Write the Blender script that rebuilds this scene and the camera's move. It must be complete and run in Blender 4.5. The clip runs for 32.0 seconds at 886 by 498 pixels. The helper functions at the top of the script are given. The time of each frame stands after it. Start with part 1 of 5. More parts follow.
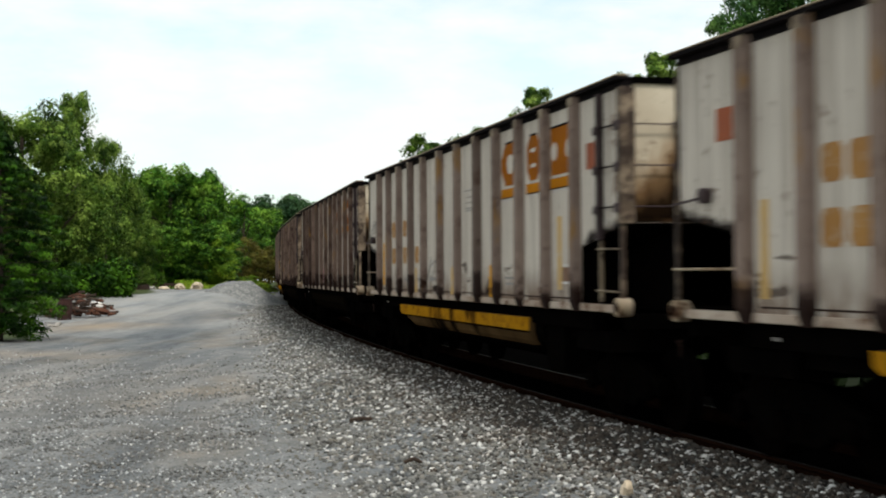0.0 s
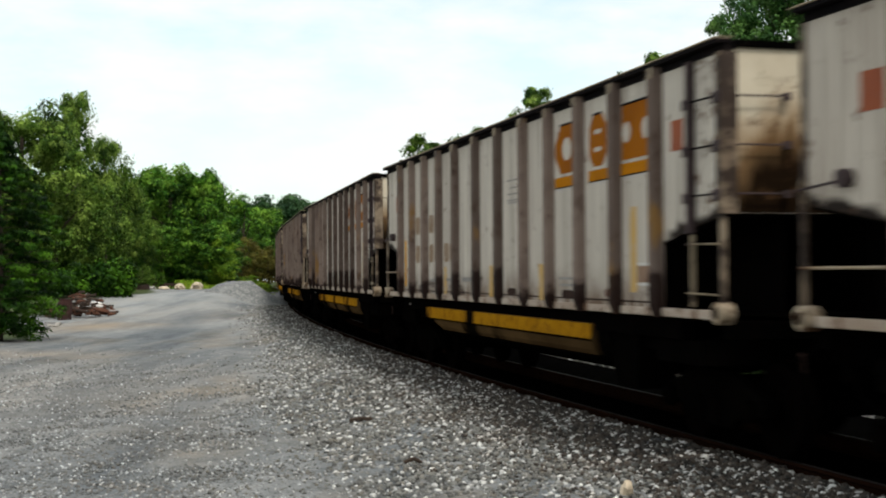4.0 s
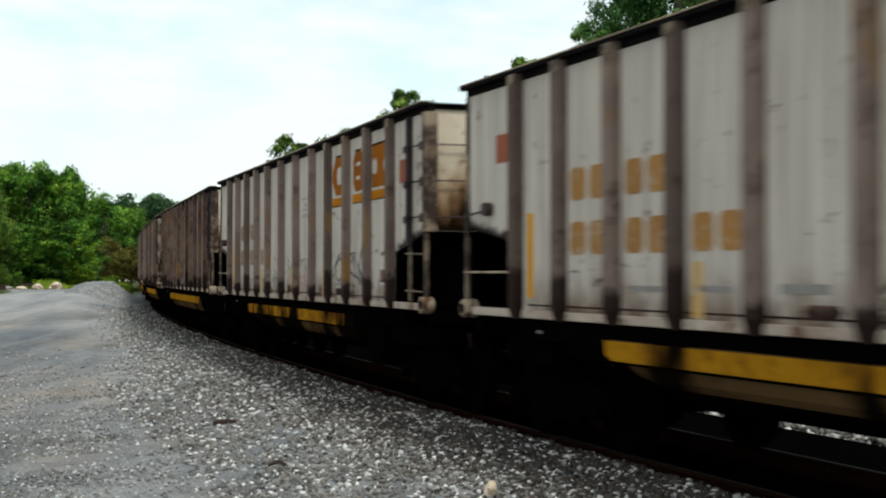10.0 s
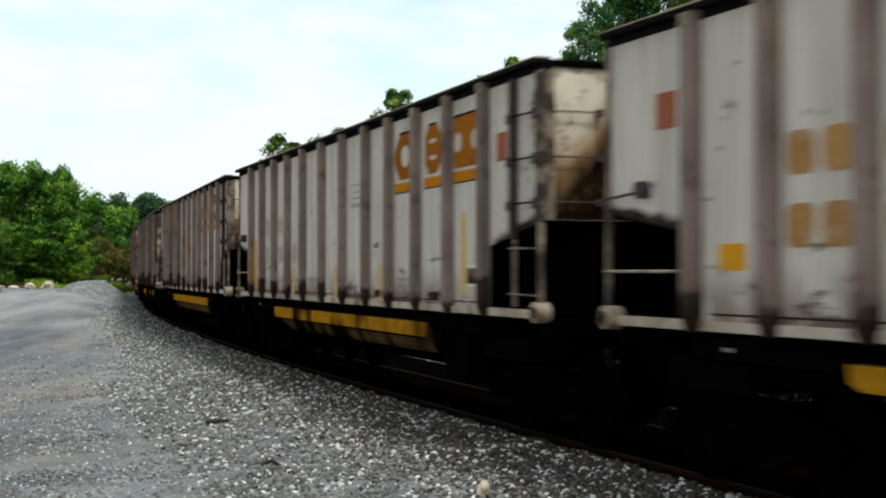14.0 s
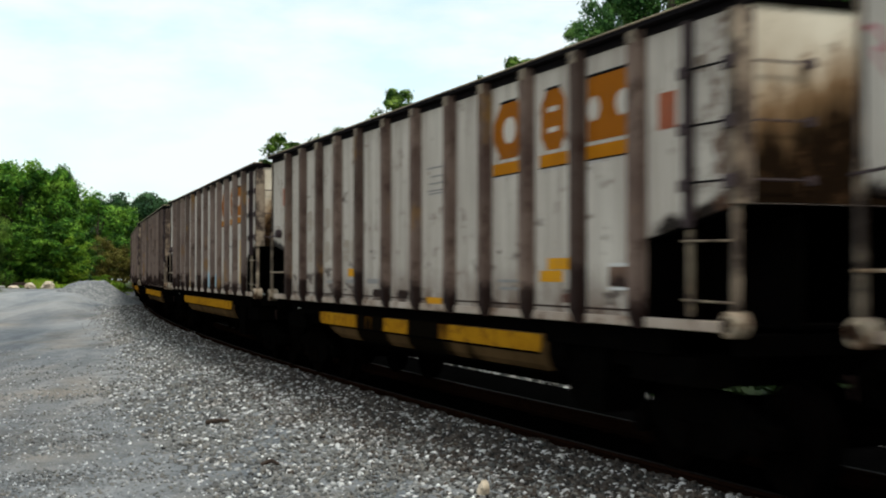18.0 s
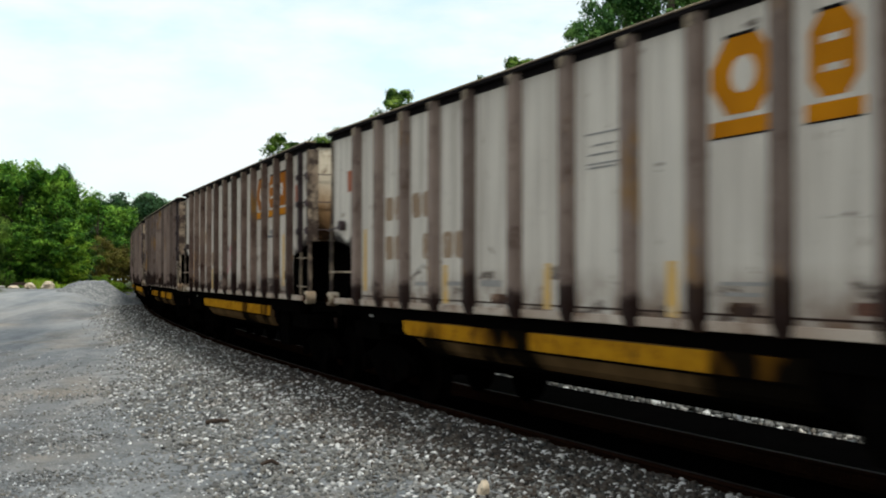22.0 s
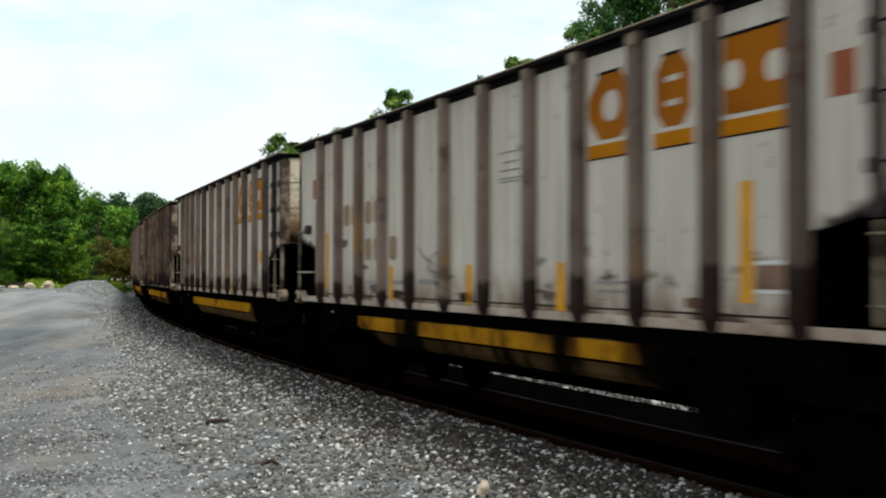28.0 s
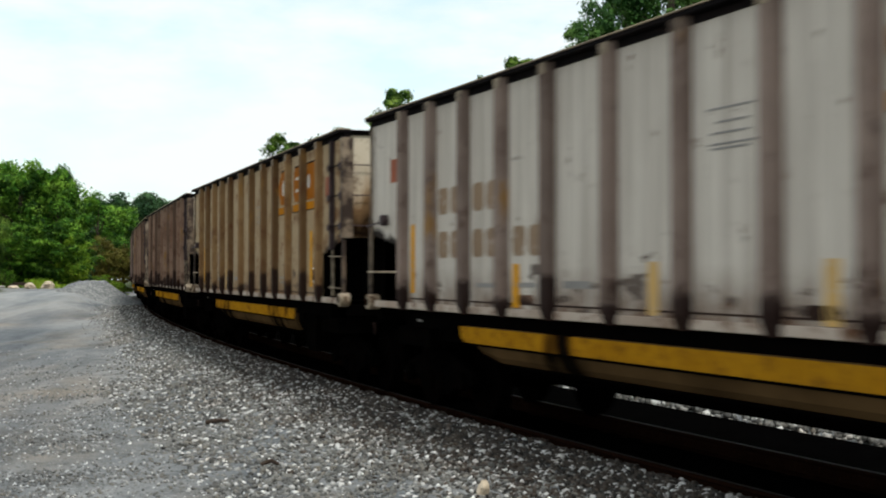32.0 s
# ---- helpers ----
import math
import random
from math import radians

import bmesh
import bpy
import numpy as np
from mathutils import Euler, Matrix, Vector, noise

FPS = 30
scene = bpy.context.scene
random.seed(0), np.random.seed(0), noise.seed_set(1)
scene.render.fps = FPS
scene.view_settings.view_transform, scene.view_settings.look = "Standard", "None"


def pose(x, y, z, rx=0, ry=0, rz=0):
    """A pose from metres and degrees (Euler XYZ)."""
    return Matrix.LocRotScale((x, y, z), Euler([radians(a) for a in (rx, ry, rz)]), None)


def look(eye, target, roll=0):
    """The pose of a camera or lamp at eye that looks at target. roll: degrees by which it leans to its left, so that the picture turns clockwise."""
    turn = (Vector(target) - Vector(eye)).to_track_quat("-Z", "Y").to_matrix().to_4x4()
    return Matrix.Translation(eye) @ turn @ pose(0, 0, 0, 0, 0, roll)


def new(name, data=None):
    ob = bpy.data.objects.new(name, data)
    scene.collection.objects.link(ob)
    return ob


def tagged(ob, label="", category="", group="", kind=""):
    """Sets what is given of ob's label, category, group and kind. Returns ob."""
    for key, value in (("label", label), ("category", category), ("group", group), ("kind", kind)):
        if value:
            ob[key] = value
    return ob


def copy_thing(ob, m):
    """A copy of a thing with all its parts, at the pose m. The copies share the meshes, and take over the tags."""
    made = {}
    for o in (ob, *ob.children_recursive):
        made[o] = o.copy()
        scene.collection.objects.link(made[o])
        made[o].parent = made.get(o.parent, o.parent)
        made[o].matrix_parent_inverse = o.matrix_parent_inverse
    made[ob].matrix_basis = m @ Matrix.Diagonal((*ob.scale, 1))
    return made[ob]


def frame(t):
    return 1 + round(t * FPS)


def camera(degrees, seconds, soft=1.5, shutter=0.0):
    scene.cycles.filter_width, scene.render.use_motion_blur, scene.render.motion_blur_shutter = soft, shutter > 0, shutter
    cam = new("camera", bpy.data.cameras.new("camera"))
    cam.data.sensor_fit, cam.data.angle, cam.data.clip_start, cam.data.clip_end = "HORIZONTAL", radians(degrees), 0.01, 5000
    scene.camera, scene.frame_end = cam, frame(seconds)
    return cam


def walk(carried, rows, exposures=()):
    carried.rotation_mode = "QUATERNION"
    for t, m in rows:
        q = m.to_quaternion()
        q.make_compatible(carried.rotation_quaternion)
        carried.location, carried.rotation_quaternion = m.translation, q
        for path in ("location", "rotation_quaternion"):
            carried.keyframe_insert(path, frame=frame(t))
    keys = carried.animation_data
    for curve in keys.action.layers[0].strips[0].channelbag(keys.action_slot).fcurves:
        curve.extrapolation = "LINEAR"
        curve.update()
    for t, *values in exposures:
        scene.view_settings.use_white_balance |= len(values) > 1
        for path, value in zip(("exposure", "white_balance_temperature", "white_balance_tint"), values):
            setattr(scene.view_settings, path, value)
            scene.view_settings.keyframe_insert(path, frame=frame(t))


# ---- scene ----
# camera: stands beside a curved railway line, pans to the right once
EYE = (0.0, 0.0, 1.789)


def view(yaw, pitch, roll):
    """The camera's pose for a turn to the left, an upward tilt and a lean to its left, in degrees."""
    a, b = radians(yaw), radians(pitch)
    way = Vector((-math.sin(a) * math.cos(b), math.cos(a) * math.cos(b), math.sin(b)))
    return look(EYE, Vector(EYE) + way * 10.0, roll)


cam = camera(37.18, 32.0, soft=2.0, shutter=0.38)
VIEWS = [(0.0, 0, 1.691, -0.50), (6.8, 0, 1.691, -0.50), (7.0, -0.044, 1.704, -0.51), (7.5, -0.387, 1.697, -0.51),
         (8.0, -0.587, 1.713, -0.53), (8.5, -0.794, 1.712, -0.52), (9.0, -2.625, 1.745, -0.32), (9.5, -4.18, 1.739, -0.20),
         (10.0, -5.789, 1.725, -0.23), (10.5, -6.231, 1.693, -0.24), (11.0, -6.268, 1.665, -0.18), (11.5, -6.178, 1.678, -0.19),
         (12.0, -6.098, 1.700, -0.20), (23.6, -6.098, 1.700, -0.19), (24.0, -6.177, 1.700, -0.17), (24.4, -6.098, 1.700, -0.19),
         (32.0, -6.098, 1.700, -0.19)]
# the clip's camera turns its picture cooler once the train fills it
walk(cam, [(t, view(a, b, c)) for t, a, b, c in VIEWS],
     [(0, 0, 6600, 10), (7.5, 0, 6600, 10), (11.5, 0.0, 6240, 8.5), (20, 0.0, 6300, 9), (32, 0.0, 6380, 9.5)])

# ---- light: bright high overcast ----
SUN_AZ, SUN_EL = 150.0, 60.0        # compass-like turn from +y to +x, height in degrees
world = bpy.data.worlds.new("world")
scene.world = world
world.use_nodes = True
wn, wl = world.node_tree.nodes, world.node_tree.links
wn.clear()
w_out = wn.new("ShaderNodeOutputWorld")
w_bg = wn.new("ShaderNodeBackground")
w_sky = wn.new("ShaderNodeTexSky")
w_sky.sky_type, w_sky.sun_disc = "NISHITA", False
w_sky.sun_elevation, w_sky.sun_rotation = radians(SUN_EL), radians(SUN_AZ)
w_sky.dust_density, w_sky.air_density = 2.0, 1.0
w_tc = wn.new("ShaderNodeTexCoord")
w_map = wn.new("ShaderNodeMapping")
w_map.inputs["Scale"].default_value = (2.2, 2.2, 6.0)
w_noise = wn.new("ShaderNodeTexNoise")
w_noise.inputs["Scale"].default_value, w_noise.inputs["Detail"].default_value = 3.3, 7.0
w_noise.inputs["Roughness"].default_value = 0.55
w_ramp = wn.new("ShaderNodeValToRGB")
w_ramp.color_ramp.elements[0].position, w_ramp.color_ramp.elements[0].color = 0.36, (0.46, 0.46, 0.46, 1)
w_ramp.color_ramp.elements[1].position, w_ramp.color_ramp.elements[1].color = 0.57, (1, 1, 1, 1)
w_gain = wn.new("ShaderNodeVectorMath")
w_gain.operation = "MULTIPLY"
w_gain.inputs[1].default_value = (0.25, 0.27, 0.235)
w_mix = wn.new("ShaderNodeMixRGB")
w_mix.inputs["Color2"].default_value = (0.99, 1.04, 1.035, 1)
wl.new(w_tc.outputs["Generated"], w_map.inputs["Vector"])
wl.new(w_map.outputs["Vector"], w_noise.inputs["Vector"])
wl.new(w_noise.outputs["Fac"], w_ramp.inputs["Fac"])
wl.new(w_sky.outputs["Color"], w_gain.inputs[0])
wl.new(w_gain.outputs["Vector"], w_mix.inputs["Color1"])
wl.new(w_ramp.outputs["Color"], w_mix.inputs["Fac"])
wl.new(w_mix.outputs["Color"], w_bg.inputs["Color"])
w_bg.inputs["Strength"].default_value = 1.0
wl.new(w_bg.outputs["Background"], w_out.inputs["Surface"])

sun_data = bpy.data.lights.new("sun", "SUN")
sun_data.energy, sun_data.angle, sun_data.color = 2.7, radians(11), (1.0, 0.965, 0.9)
sun = new("sun", sun_data)
sa, se = radians(SUN_AZ), radians(SUN_EL)
sun_dir = Vector((math.sin(sa) * math.cos(se), math.cos(sa) * math.cos(se), math.sin(se)))
sun.matrix_basis = look(sun_dir * 60, (0, 0, 0))
scene.view_settings.exposure = 0.0

# ---- materials ----


class Nodes:
    """A small writer of node materials."""

    def __init__(self, name):
        self.m = bpy.data.materials.new(name)
        self.m.use_nodes = True
        self.t = self.m.node_tree
        self.b = self.t.nodes["Principled BSDF"]
        self.tc = self.t.nodes.new("ShaderNodeTexCoord")
        self.info = self.t.nodes.new("ShaderNodeObjectInfo")

    def n(self, kind, **inputs):
        node = self.t.nodes.new(kind)
        for k, v in inputs.items():
            self.put(node.inputs[k.replace("_", " ")], v)
        return node

    def put(self, socket, v):
        if isinstance(v, bpy.types.NodeSocket):
            self.t.links.new(v, socket)
        else:
            socket.default_value = v

    def where(self, scale=(1, 1, 1), shift=True):
        """Object coordinates, stretched, and shifted from object to object."""
        mp = self.n("ShaderNodeMapping", Vector=self.tc.outputs["Object"], Scale=scale)
        if not shift:
            return mp.outputs["Vector"]
        add = self.n("ShaderNodeVectorMath")
        sc = self.n("ShaderNodeMath")
        sc.operation = "MULTIPLY"
        self.put(sc.inputs[0], self.info.outputs["Random"])
        sc.inputs[1].default_value = 57.0
        self.put(add.inputs[0], mp.outputs["Vector"])
        self.put(add.inputs[1], sc.outputs[0])
        return add.outputs["Vector"]

    def noise(self, vec, scale, detail=4.0, rough=0.55):
        return self.n("ShaderNodeTexNoise", Vector=vec, Scale=scale, Detail=detail, Roughness=rough).outputs["Fac"]

    def ramp(self, fac, stops):
        r = self.n("ShaderNodeValToRGB", Fac=fac)
        els = r.color_ramp.elements
        while len(els) < len(stops):
            els.new(0.5)
        for e, (p, c) in zip(els, stops):
            e.position = p
            e.color = (c, c, c, 1) if isinstance(c, (int, float)) else (*c, 1)
        return r.outputs["Color"]

    def mix(self, fac, a, b, mode="MIX"):
        m = self.n("ShaderNodeMixRGB")
        m.blend_type = mode
        self.put(m.inputs["Fac"], fac)
        self.put(m.inputs["Color1"], a if not isinstance(a, tuple) else (*a, 1))
        self.put(m.inputs["Color2"], b if not isinstance(b, tuple) else (*b, 1))
        return m.outputs["Color"]

    def done(self, color, rough=0.7, metal=0.0, bump=None, strength=0.3, distance=0.01, spec=0.5):
        self.put(self.b.inputs["Base Color"], color if not isinstance(color, tuple) else (*color, 1))
        self.put(self.b.inputs["Roughness"], rough)
        self.b.inputs["Metallic"].default_value = metal
        self.b.inputs["Specular IOR Level"].default_value = spec
        if bump is not None:
            bp = self.n("ShaderNodeBump", Height=bump, Strength=strength, Distance=distance)
            self.put(self.b.inputs["Normal"], bp.outputs["Normal"])
        return self.m


def worn(name, c1, c2, c3, rough=0.7, metal=0.0, big=1.5, fine=18.0, bump=0.3, distance=0.01, cut=(0.55, 0.7), spec=0.3):
    """Two scales of colour (c1, c2) and patches of wear (c3)."""
    k = Nodes(name)
    v = k.where()
    base = k.mix(k.ramp(k.noise(v, big), [(0.35, 0.0), (0.65, 1.0)]), c1, c2)
    f = k.noise(v, fine, 6.0, 0.65)
    base = k.mix(k.ramp(f, [(cut[0], 0.0), (cut[1], 1.0)]), base, c3)
    return k.done(base, rough, metal, f, bump, distance, spec)


def car_paint(name, pale, soil, rust, soiling, rusting):
    """Faded paint with vertical dirt streaks, soil from below and rust blisters."""
    k = Nodes(name)
    v = k.where()
    streak = k.noise(k.where((5.0, 5.0, 0.25)), 1.6, 5.0, 0.6)
    cloud = k.noise(v, 0.8, 5.0)
    base = k.mix(k.ramp(cloud, [(0.35, 0.0), (0.7, 1.0)]), pale, tuple(c * 0.86 for c in pale))
    base = k.mix(k.ramp(streak, [(0.5 - soiling * 0.25, 0.0), (0.86 - soiling * 0.25, 0.85)]), base, soil)
    fine = k.noise(k.where((16.0, 16.0, 0.35)), 1.7, 6.0, 0.7)
    base = k.mix(k.ramp(fine, [(0.42, 0.0), (0.68, 0.55)]), base, tuple(0.5 * (a + b) for a, b in zip(pale, soil)))
    sep = k.n("ShaderNodeSeparateXYZ", Vector=k.tc.outputs["Object"])
    low = k.n("ShaderNodeMapRange", Value=sep.outputs["Z"])
    for s, x in (("From Min", 1.85), ("From Max", 1.36), ("To Min", 0.0), ("To Max", 1.0)):
        low.inputs[s].default_value = x
    dirty = k.n("ShaderNodeMath")
    dirty.operation = "MULTIPLY"
    k.put(dirty.inputs[0], low.outputs["Result"])
    k.put(dirty.inputs[1], k.ramp(k.noise(k.where((1.6, 1, 0.8)), 2.2, 6.0, 0.65), [(0.34, 0.0), (0.56, 1.0)]))
    base = k.mix(dirty.outputs[0], base, rust)
    scuff = k.n("ShaderNodeMapRange", Value=sep.outputs["Z"])
    for s, x in (("From Min", 2.5), ("From Max", 1.4), ("To Min", -0.05), ("To Max", 0.085)):
        scuff.inputs[s].default_value = x
    chip = k.n("ShaderNodeMath")
    k.put(chip.inputs[0], scuff.outputs["Result"])
    k.put(chip.inputs[1], k.noise(k.where((1.0, 1.0, 2.6)), 1.5, 6.0, 0.6))
    base = k.mix(k.ramp(chip.outputs[0], [(0.64, 0.0), (0.68, 0.85)]), base, (0.06, 0.04, 0.03))
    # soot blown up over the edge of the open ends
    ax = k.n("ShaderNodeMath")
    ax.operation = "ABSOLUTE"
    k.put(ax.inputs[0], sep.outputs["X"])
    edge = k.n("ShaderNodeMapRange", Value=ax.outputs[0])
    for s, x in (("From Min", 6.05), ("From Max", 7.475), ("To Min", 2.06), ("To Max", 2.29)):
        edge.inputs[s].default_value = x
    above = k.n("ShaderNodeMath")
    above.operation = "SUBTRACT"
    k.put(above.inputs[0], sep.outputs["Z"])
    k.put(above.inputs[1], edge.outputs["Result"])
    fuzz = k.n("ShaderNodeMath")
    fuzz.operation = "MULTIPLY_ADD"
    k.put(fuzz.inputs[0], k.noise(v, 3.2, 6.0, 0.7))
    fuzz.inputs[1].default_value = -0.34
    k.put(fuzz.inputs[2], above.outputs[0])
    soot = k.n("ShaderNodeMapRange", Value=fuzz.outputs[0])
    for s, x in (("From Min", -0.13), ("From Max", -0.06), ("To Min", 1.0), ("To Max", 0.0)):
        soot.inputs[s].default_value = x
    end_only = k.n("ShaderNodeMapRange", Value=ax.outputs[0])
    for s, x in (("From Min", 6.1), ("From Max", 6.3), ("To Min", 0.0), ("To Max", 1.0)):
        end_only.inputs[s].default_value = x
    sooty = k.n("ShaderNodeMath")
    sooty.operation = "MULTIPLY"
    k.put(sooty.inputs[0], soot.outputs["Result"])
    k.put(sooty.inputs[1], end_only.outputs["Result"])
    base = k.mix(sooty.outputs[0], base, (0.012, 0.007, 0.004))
    spots = k.noise(v, 5.0, 8.0, 0.7)
    handled = k.n("ShaderNodeMapRange", Value=sep.outputs["X"])
    for s, x in (("From Min", -6.35), ("From Max", -7.4), ("To Min", 0.0), ("To Max", 0.1)):
        handled.inputs[s].default_value = x
    near_ends = k.n("ShaderNodeMath")
    k.put(near_ends.inputs[0], spots)
    k.put(near_ends.inputs[1], handled.outputs["Result"])
    base = k.mix(k.ramp(near_ends.outputs[0], [(0.66 - rusting * 0.14, 0.0), (0.72 - rusting * 0.1, 0.9)]), base, rust)
    return k.done(base, 0.72, 0.0, spots, 0.25, 0.006, 0.12)


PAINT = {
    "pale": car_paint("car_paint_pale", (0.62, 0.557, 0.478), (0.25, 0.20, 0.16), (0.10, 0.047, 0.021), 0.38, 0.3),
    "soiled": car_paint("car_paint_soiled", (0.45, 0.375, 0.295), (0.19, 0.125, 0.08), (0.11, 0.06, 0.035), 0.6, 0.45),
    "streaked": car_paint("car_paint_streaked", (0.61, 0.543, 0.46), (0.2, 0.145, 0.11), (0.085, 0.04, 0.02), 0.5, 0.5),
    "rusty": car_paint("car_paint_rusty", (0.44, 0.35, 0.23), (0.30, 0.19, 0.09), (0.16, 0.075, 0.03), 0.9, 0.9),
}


def rib_paint(name, c1, c2, c3, rusting):
    """Brown-grey rib paint, blistered, with rust that has eaten up from the feet."""
    k = Nodes(name)
    v = k.where()
    base = k.mix(k.ramp(k.noise(v, 1.2), [(0.35, 0.0), (0.65, 1.0)]), c1, c2)
    base = k.mix(k.ramp(k.info.outputs["Random"], [(0.5, 0.0), (1.0, 0.8)]), base, tuple(c * 0.4 for c in c2))
    f = k.noise(v, 3.0, 8.0, 0.72)
    base = k.mix(k.ramp(f, [(0.60 - 0.08 * rusting, 0.0), (0.80 - 0.1 * rusting, 0.9)]), base, c3)
    sep = k.n("ShaderNodeSeparateXYZ", Vector=k.tc.outputs["Object"])
    foot = k.n("ShaderNodeMapRange", Value=sep.outputs["Z"])
    for s, x in (("From Min", 1.85), ("From Max", 1.33), ("To Min", 0.0), ("To Max", 0.30)):
        foot.inputs[s].default_value = x
    add = k.n("ShaderNodeMath")
    k.put(add.inputs[0], foot.outputs["Result"])
    k.put(add.inputs[1], k.noise(v, 2.6, 5.0, 0.6))
    base = k.mix(k.ramp(add.outputs[0], [(0.62, 0.0), (0.78, 1.0)]), base, tuple(c * 0.5 for c in c3))
    ochre = k.noise(k.where((1.0, 1.0, 0.5)), 1.9, 5.0, 0.6)
    base = k.mix(k.ramp(ochre, [(0.60, 0.0), (0.68, 0.75)]), base, (0.26, 0.135, 0.035))
    # paint gone from the foot, to a height of its own on each rib
    tall = k.n("ShaderNodeMath")
    tall.operation = "MULTIPLY_ADD"
    k.put(tall.inputs[0], k.info.outputs["Random"])
    tall.inputs[1].default_value = -0.42
    k.put(tall.inputs[2], sep.outputs["Z"])
    rough = k.n("ShaderNodeMath")
    rough.operation = "MULTIPLY_ADD"
    k.put(rough.inputs[0], k.noise(v, 7.0, 6.0, 0.7))
    rough.inputs[1].default_value = 0.3
    k.put(rough.inputs[2], tall.outputs[0])
    bare = k.n("ShaderNodeMapRange", Value=rough.outputs[0])
    for s, x in (("From Min", 1.53), ("From Max", 1.62), ("To Min", 0.92), ("To Max", 0.0)):
        bare.inputs[s].default_value = x
    base = k.mix(bare.outputs["Result"], base, (0.02, 0.011, 0.009))
    return k.done(base, 0.85, 0, f, 0.3, 0.006, 0.05)


RIB = {
    "pale": rib_paint("rib_paint_pale", (0.25, 0.185, 0.152), (0.165, 0.118, 0.097), (0.05, 0.024, 0.014), 0.8),
    "soiled": rib_paint("rib_paint_soiled", (0.29, 0.19, 0.135), (0.18, 0.107, 0.073), (0.062, 0.027, 0.014), 1.0),
    "streaked": rib_paint("rib_paint_streaked", (0.21, 0.145, 0.112), (0.11, 0.07, 0.055), (0.035, 0.016, 0.011), 1.3),
    "rusty": rib_paint("rib_paint_rusty", (0.29, 0.18, 0.085), (0.21, 0.115, 0.05), (0.11, 0.045, 0.02), 1.2),
}


def end_paint():
    """Cream end wall with brown-black streaks of soil running down it."""
    k = Nodes("end_wall_paint")
    v = k.where()
    base = k.mix(k.ramp(k.noise(v, 1.3), [(0.35, 0.0), (0.65, 1.0)]), (0.60, 0.53, 0.41), (0.46, 0.39, 0.29))
    sep = k.n("ShaderNodeSeparateXYZ", Vector=k.tc.outputs["Object"])
    low = k.n("ShaderNodeMapRange", Value=sep.outputs["Z"])
    for s, x in (("From Min", 3.6), ("From Max", 2.3), ("To Min", -0.2), ("To Max", 0.56)):
        low.inputs[s].default_value = x
    low.clamp = False
    add = k.n("ShaderNodeMath")
    k.put(add.inputs[0], low.outputs["Result"])
    mid = k.n("ShaderNodeMath")
    mid.operation = "ABSOLUTE"
    k.put(mid.inputs[0], sep.outputs["Y"])
    side = k.n("ShaderNodeMapRange", Value=mid.outputs[0])
    for s, x in (("From Min", 1.30), ("From Max", 0.3), ("To Min", -0.10), ("To Max", 0.20)):
        side.inputs[s].default_value = x
    both_ways = k.n("ShaderNodeMath")
    k.put(both_ways.inputs[0], side.outputs["Result"])
    k.put(both_ways.inputs[1], k.noise(k.where((1.0, 1.5, 0.42)), 1.25, 5.0, 0.6))
    k.put(add.inputs[1], both_ways.outputs[0])
    base = k.mix(k.ramp(add.outputs[0], [(0.40, 0.0), (0.68, 0.9)]), base, (0.22, 0.115, 0.04))
    base = k.mix(k.ramp(add.outputs[0], [(0.57, 0.0), (0.84, 1.0)]), base, (0.012, 0.007, 0.004))
    base = k.mix(k.ramp(k.noise(v, 6.0, 6.0, 0.7), [(0.54, 0.0), (0.68, 0.75)]), base, (0.085, 0.045, 0.022))
    return k.done(base, 0.9, 0, k.noise(v, 9.0, 6.0), 0.2, 0.006, 0.0)


def spilt(k):
    """How far coal slurry covers the tub: tongues that run down it, set for each car by its tub's object colour."""
    sep = k.n("ShaderNodeSeparateColor", Color=k.info.outputs["Color"])
    mp = k.n("ShaderNodeMapping", Vector=k.tc.outputs["Object"], Scale=(0.8, 0.15, 0.42))
    shift = k.n("ShaderNodeVectorMath")
    shift.operation = "MULTIPLY_ADD"
    k.put(shift.inputs[0], sep.outputs["Green"])
    shift.inputs[1].default_value = (53.0, 29.0, 17.0)
    k.put(shift.inputs[2], mp.outputs["Vector"])
    more = k.n("ShaderNodeMath")
    k.put(more.inputs[0], k.noise(shift.outputs["Vector"], 1.15, 4.0, 0.5))
    k.put(more.inputs[1], sep.outputs["Red"])
    return more.outputs[0]


def yellow_dirty():
    """Chrome-yellow band with black spills."""
    k = Nodes("yellow_band_paint")
    v = k.where()
    base = k.mix(k.noise(k.where((0.7, 1, 2)), 2.4, 6.0, 0.65), (0.44, 0.215, 0.012), (0.22, 0.09, 0.005))
    base = k.mix(k.ramp(k.noise(v, 7.0, 7.0, 0.7), [(0.50, 0.0), (0.68, 0.8)]), base, (0.10, 0.042, 0.011))
    cover = spilt(k)
    base = k.mix(k.ramp(cover, [(0.60, 0.0), (0.68, 0.8)]), base, (0.10, 0.04, 0.008))
    base = k.mix(k.ramp(cover, [(0.64, 0.0), (0.72, 1.0)]), base, (0.004, 0.003, 0.002))
    return k.done(base, 0.75, 0, k.noise(v, 14.0, 5.0), 0.2, 0.005, 0.0)


END_PAINT = end_paint()
YELLOW = yellow_dirty()


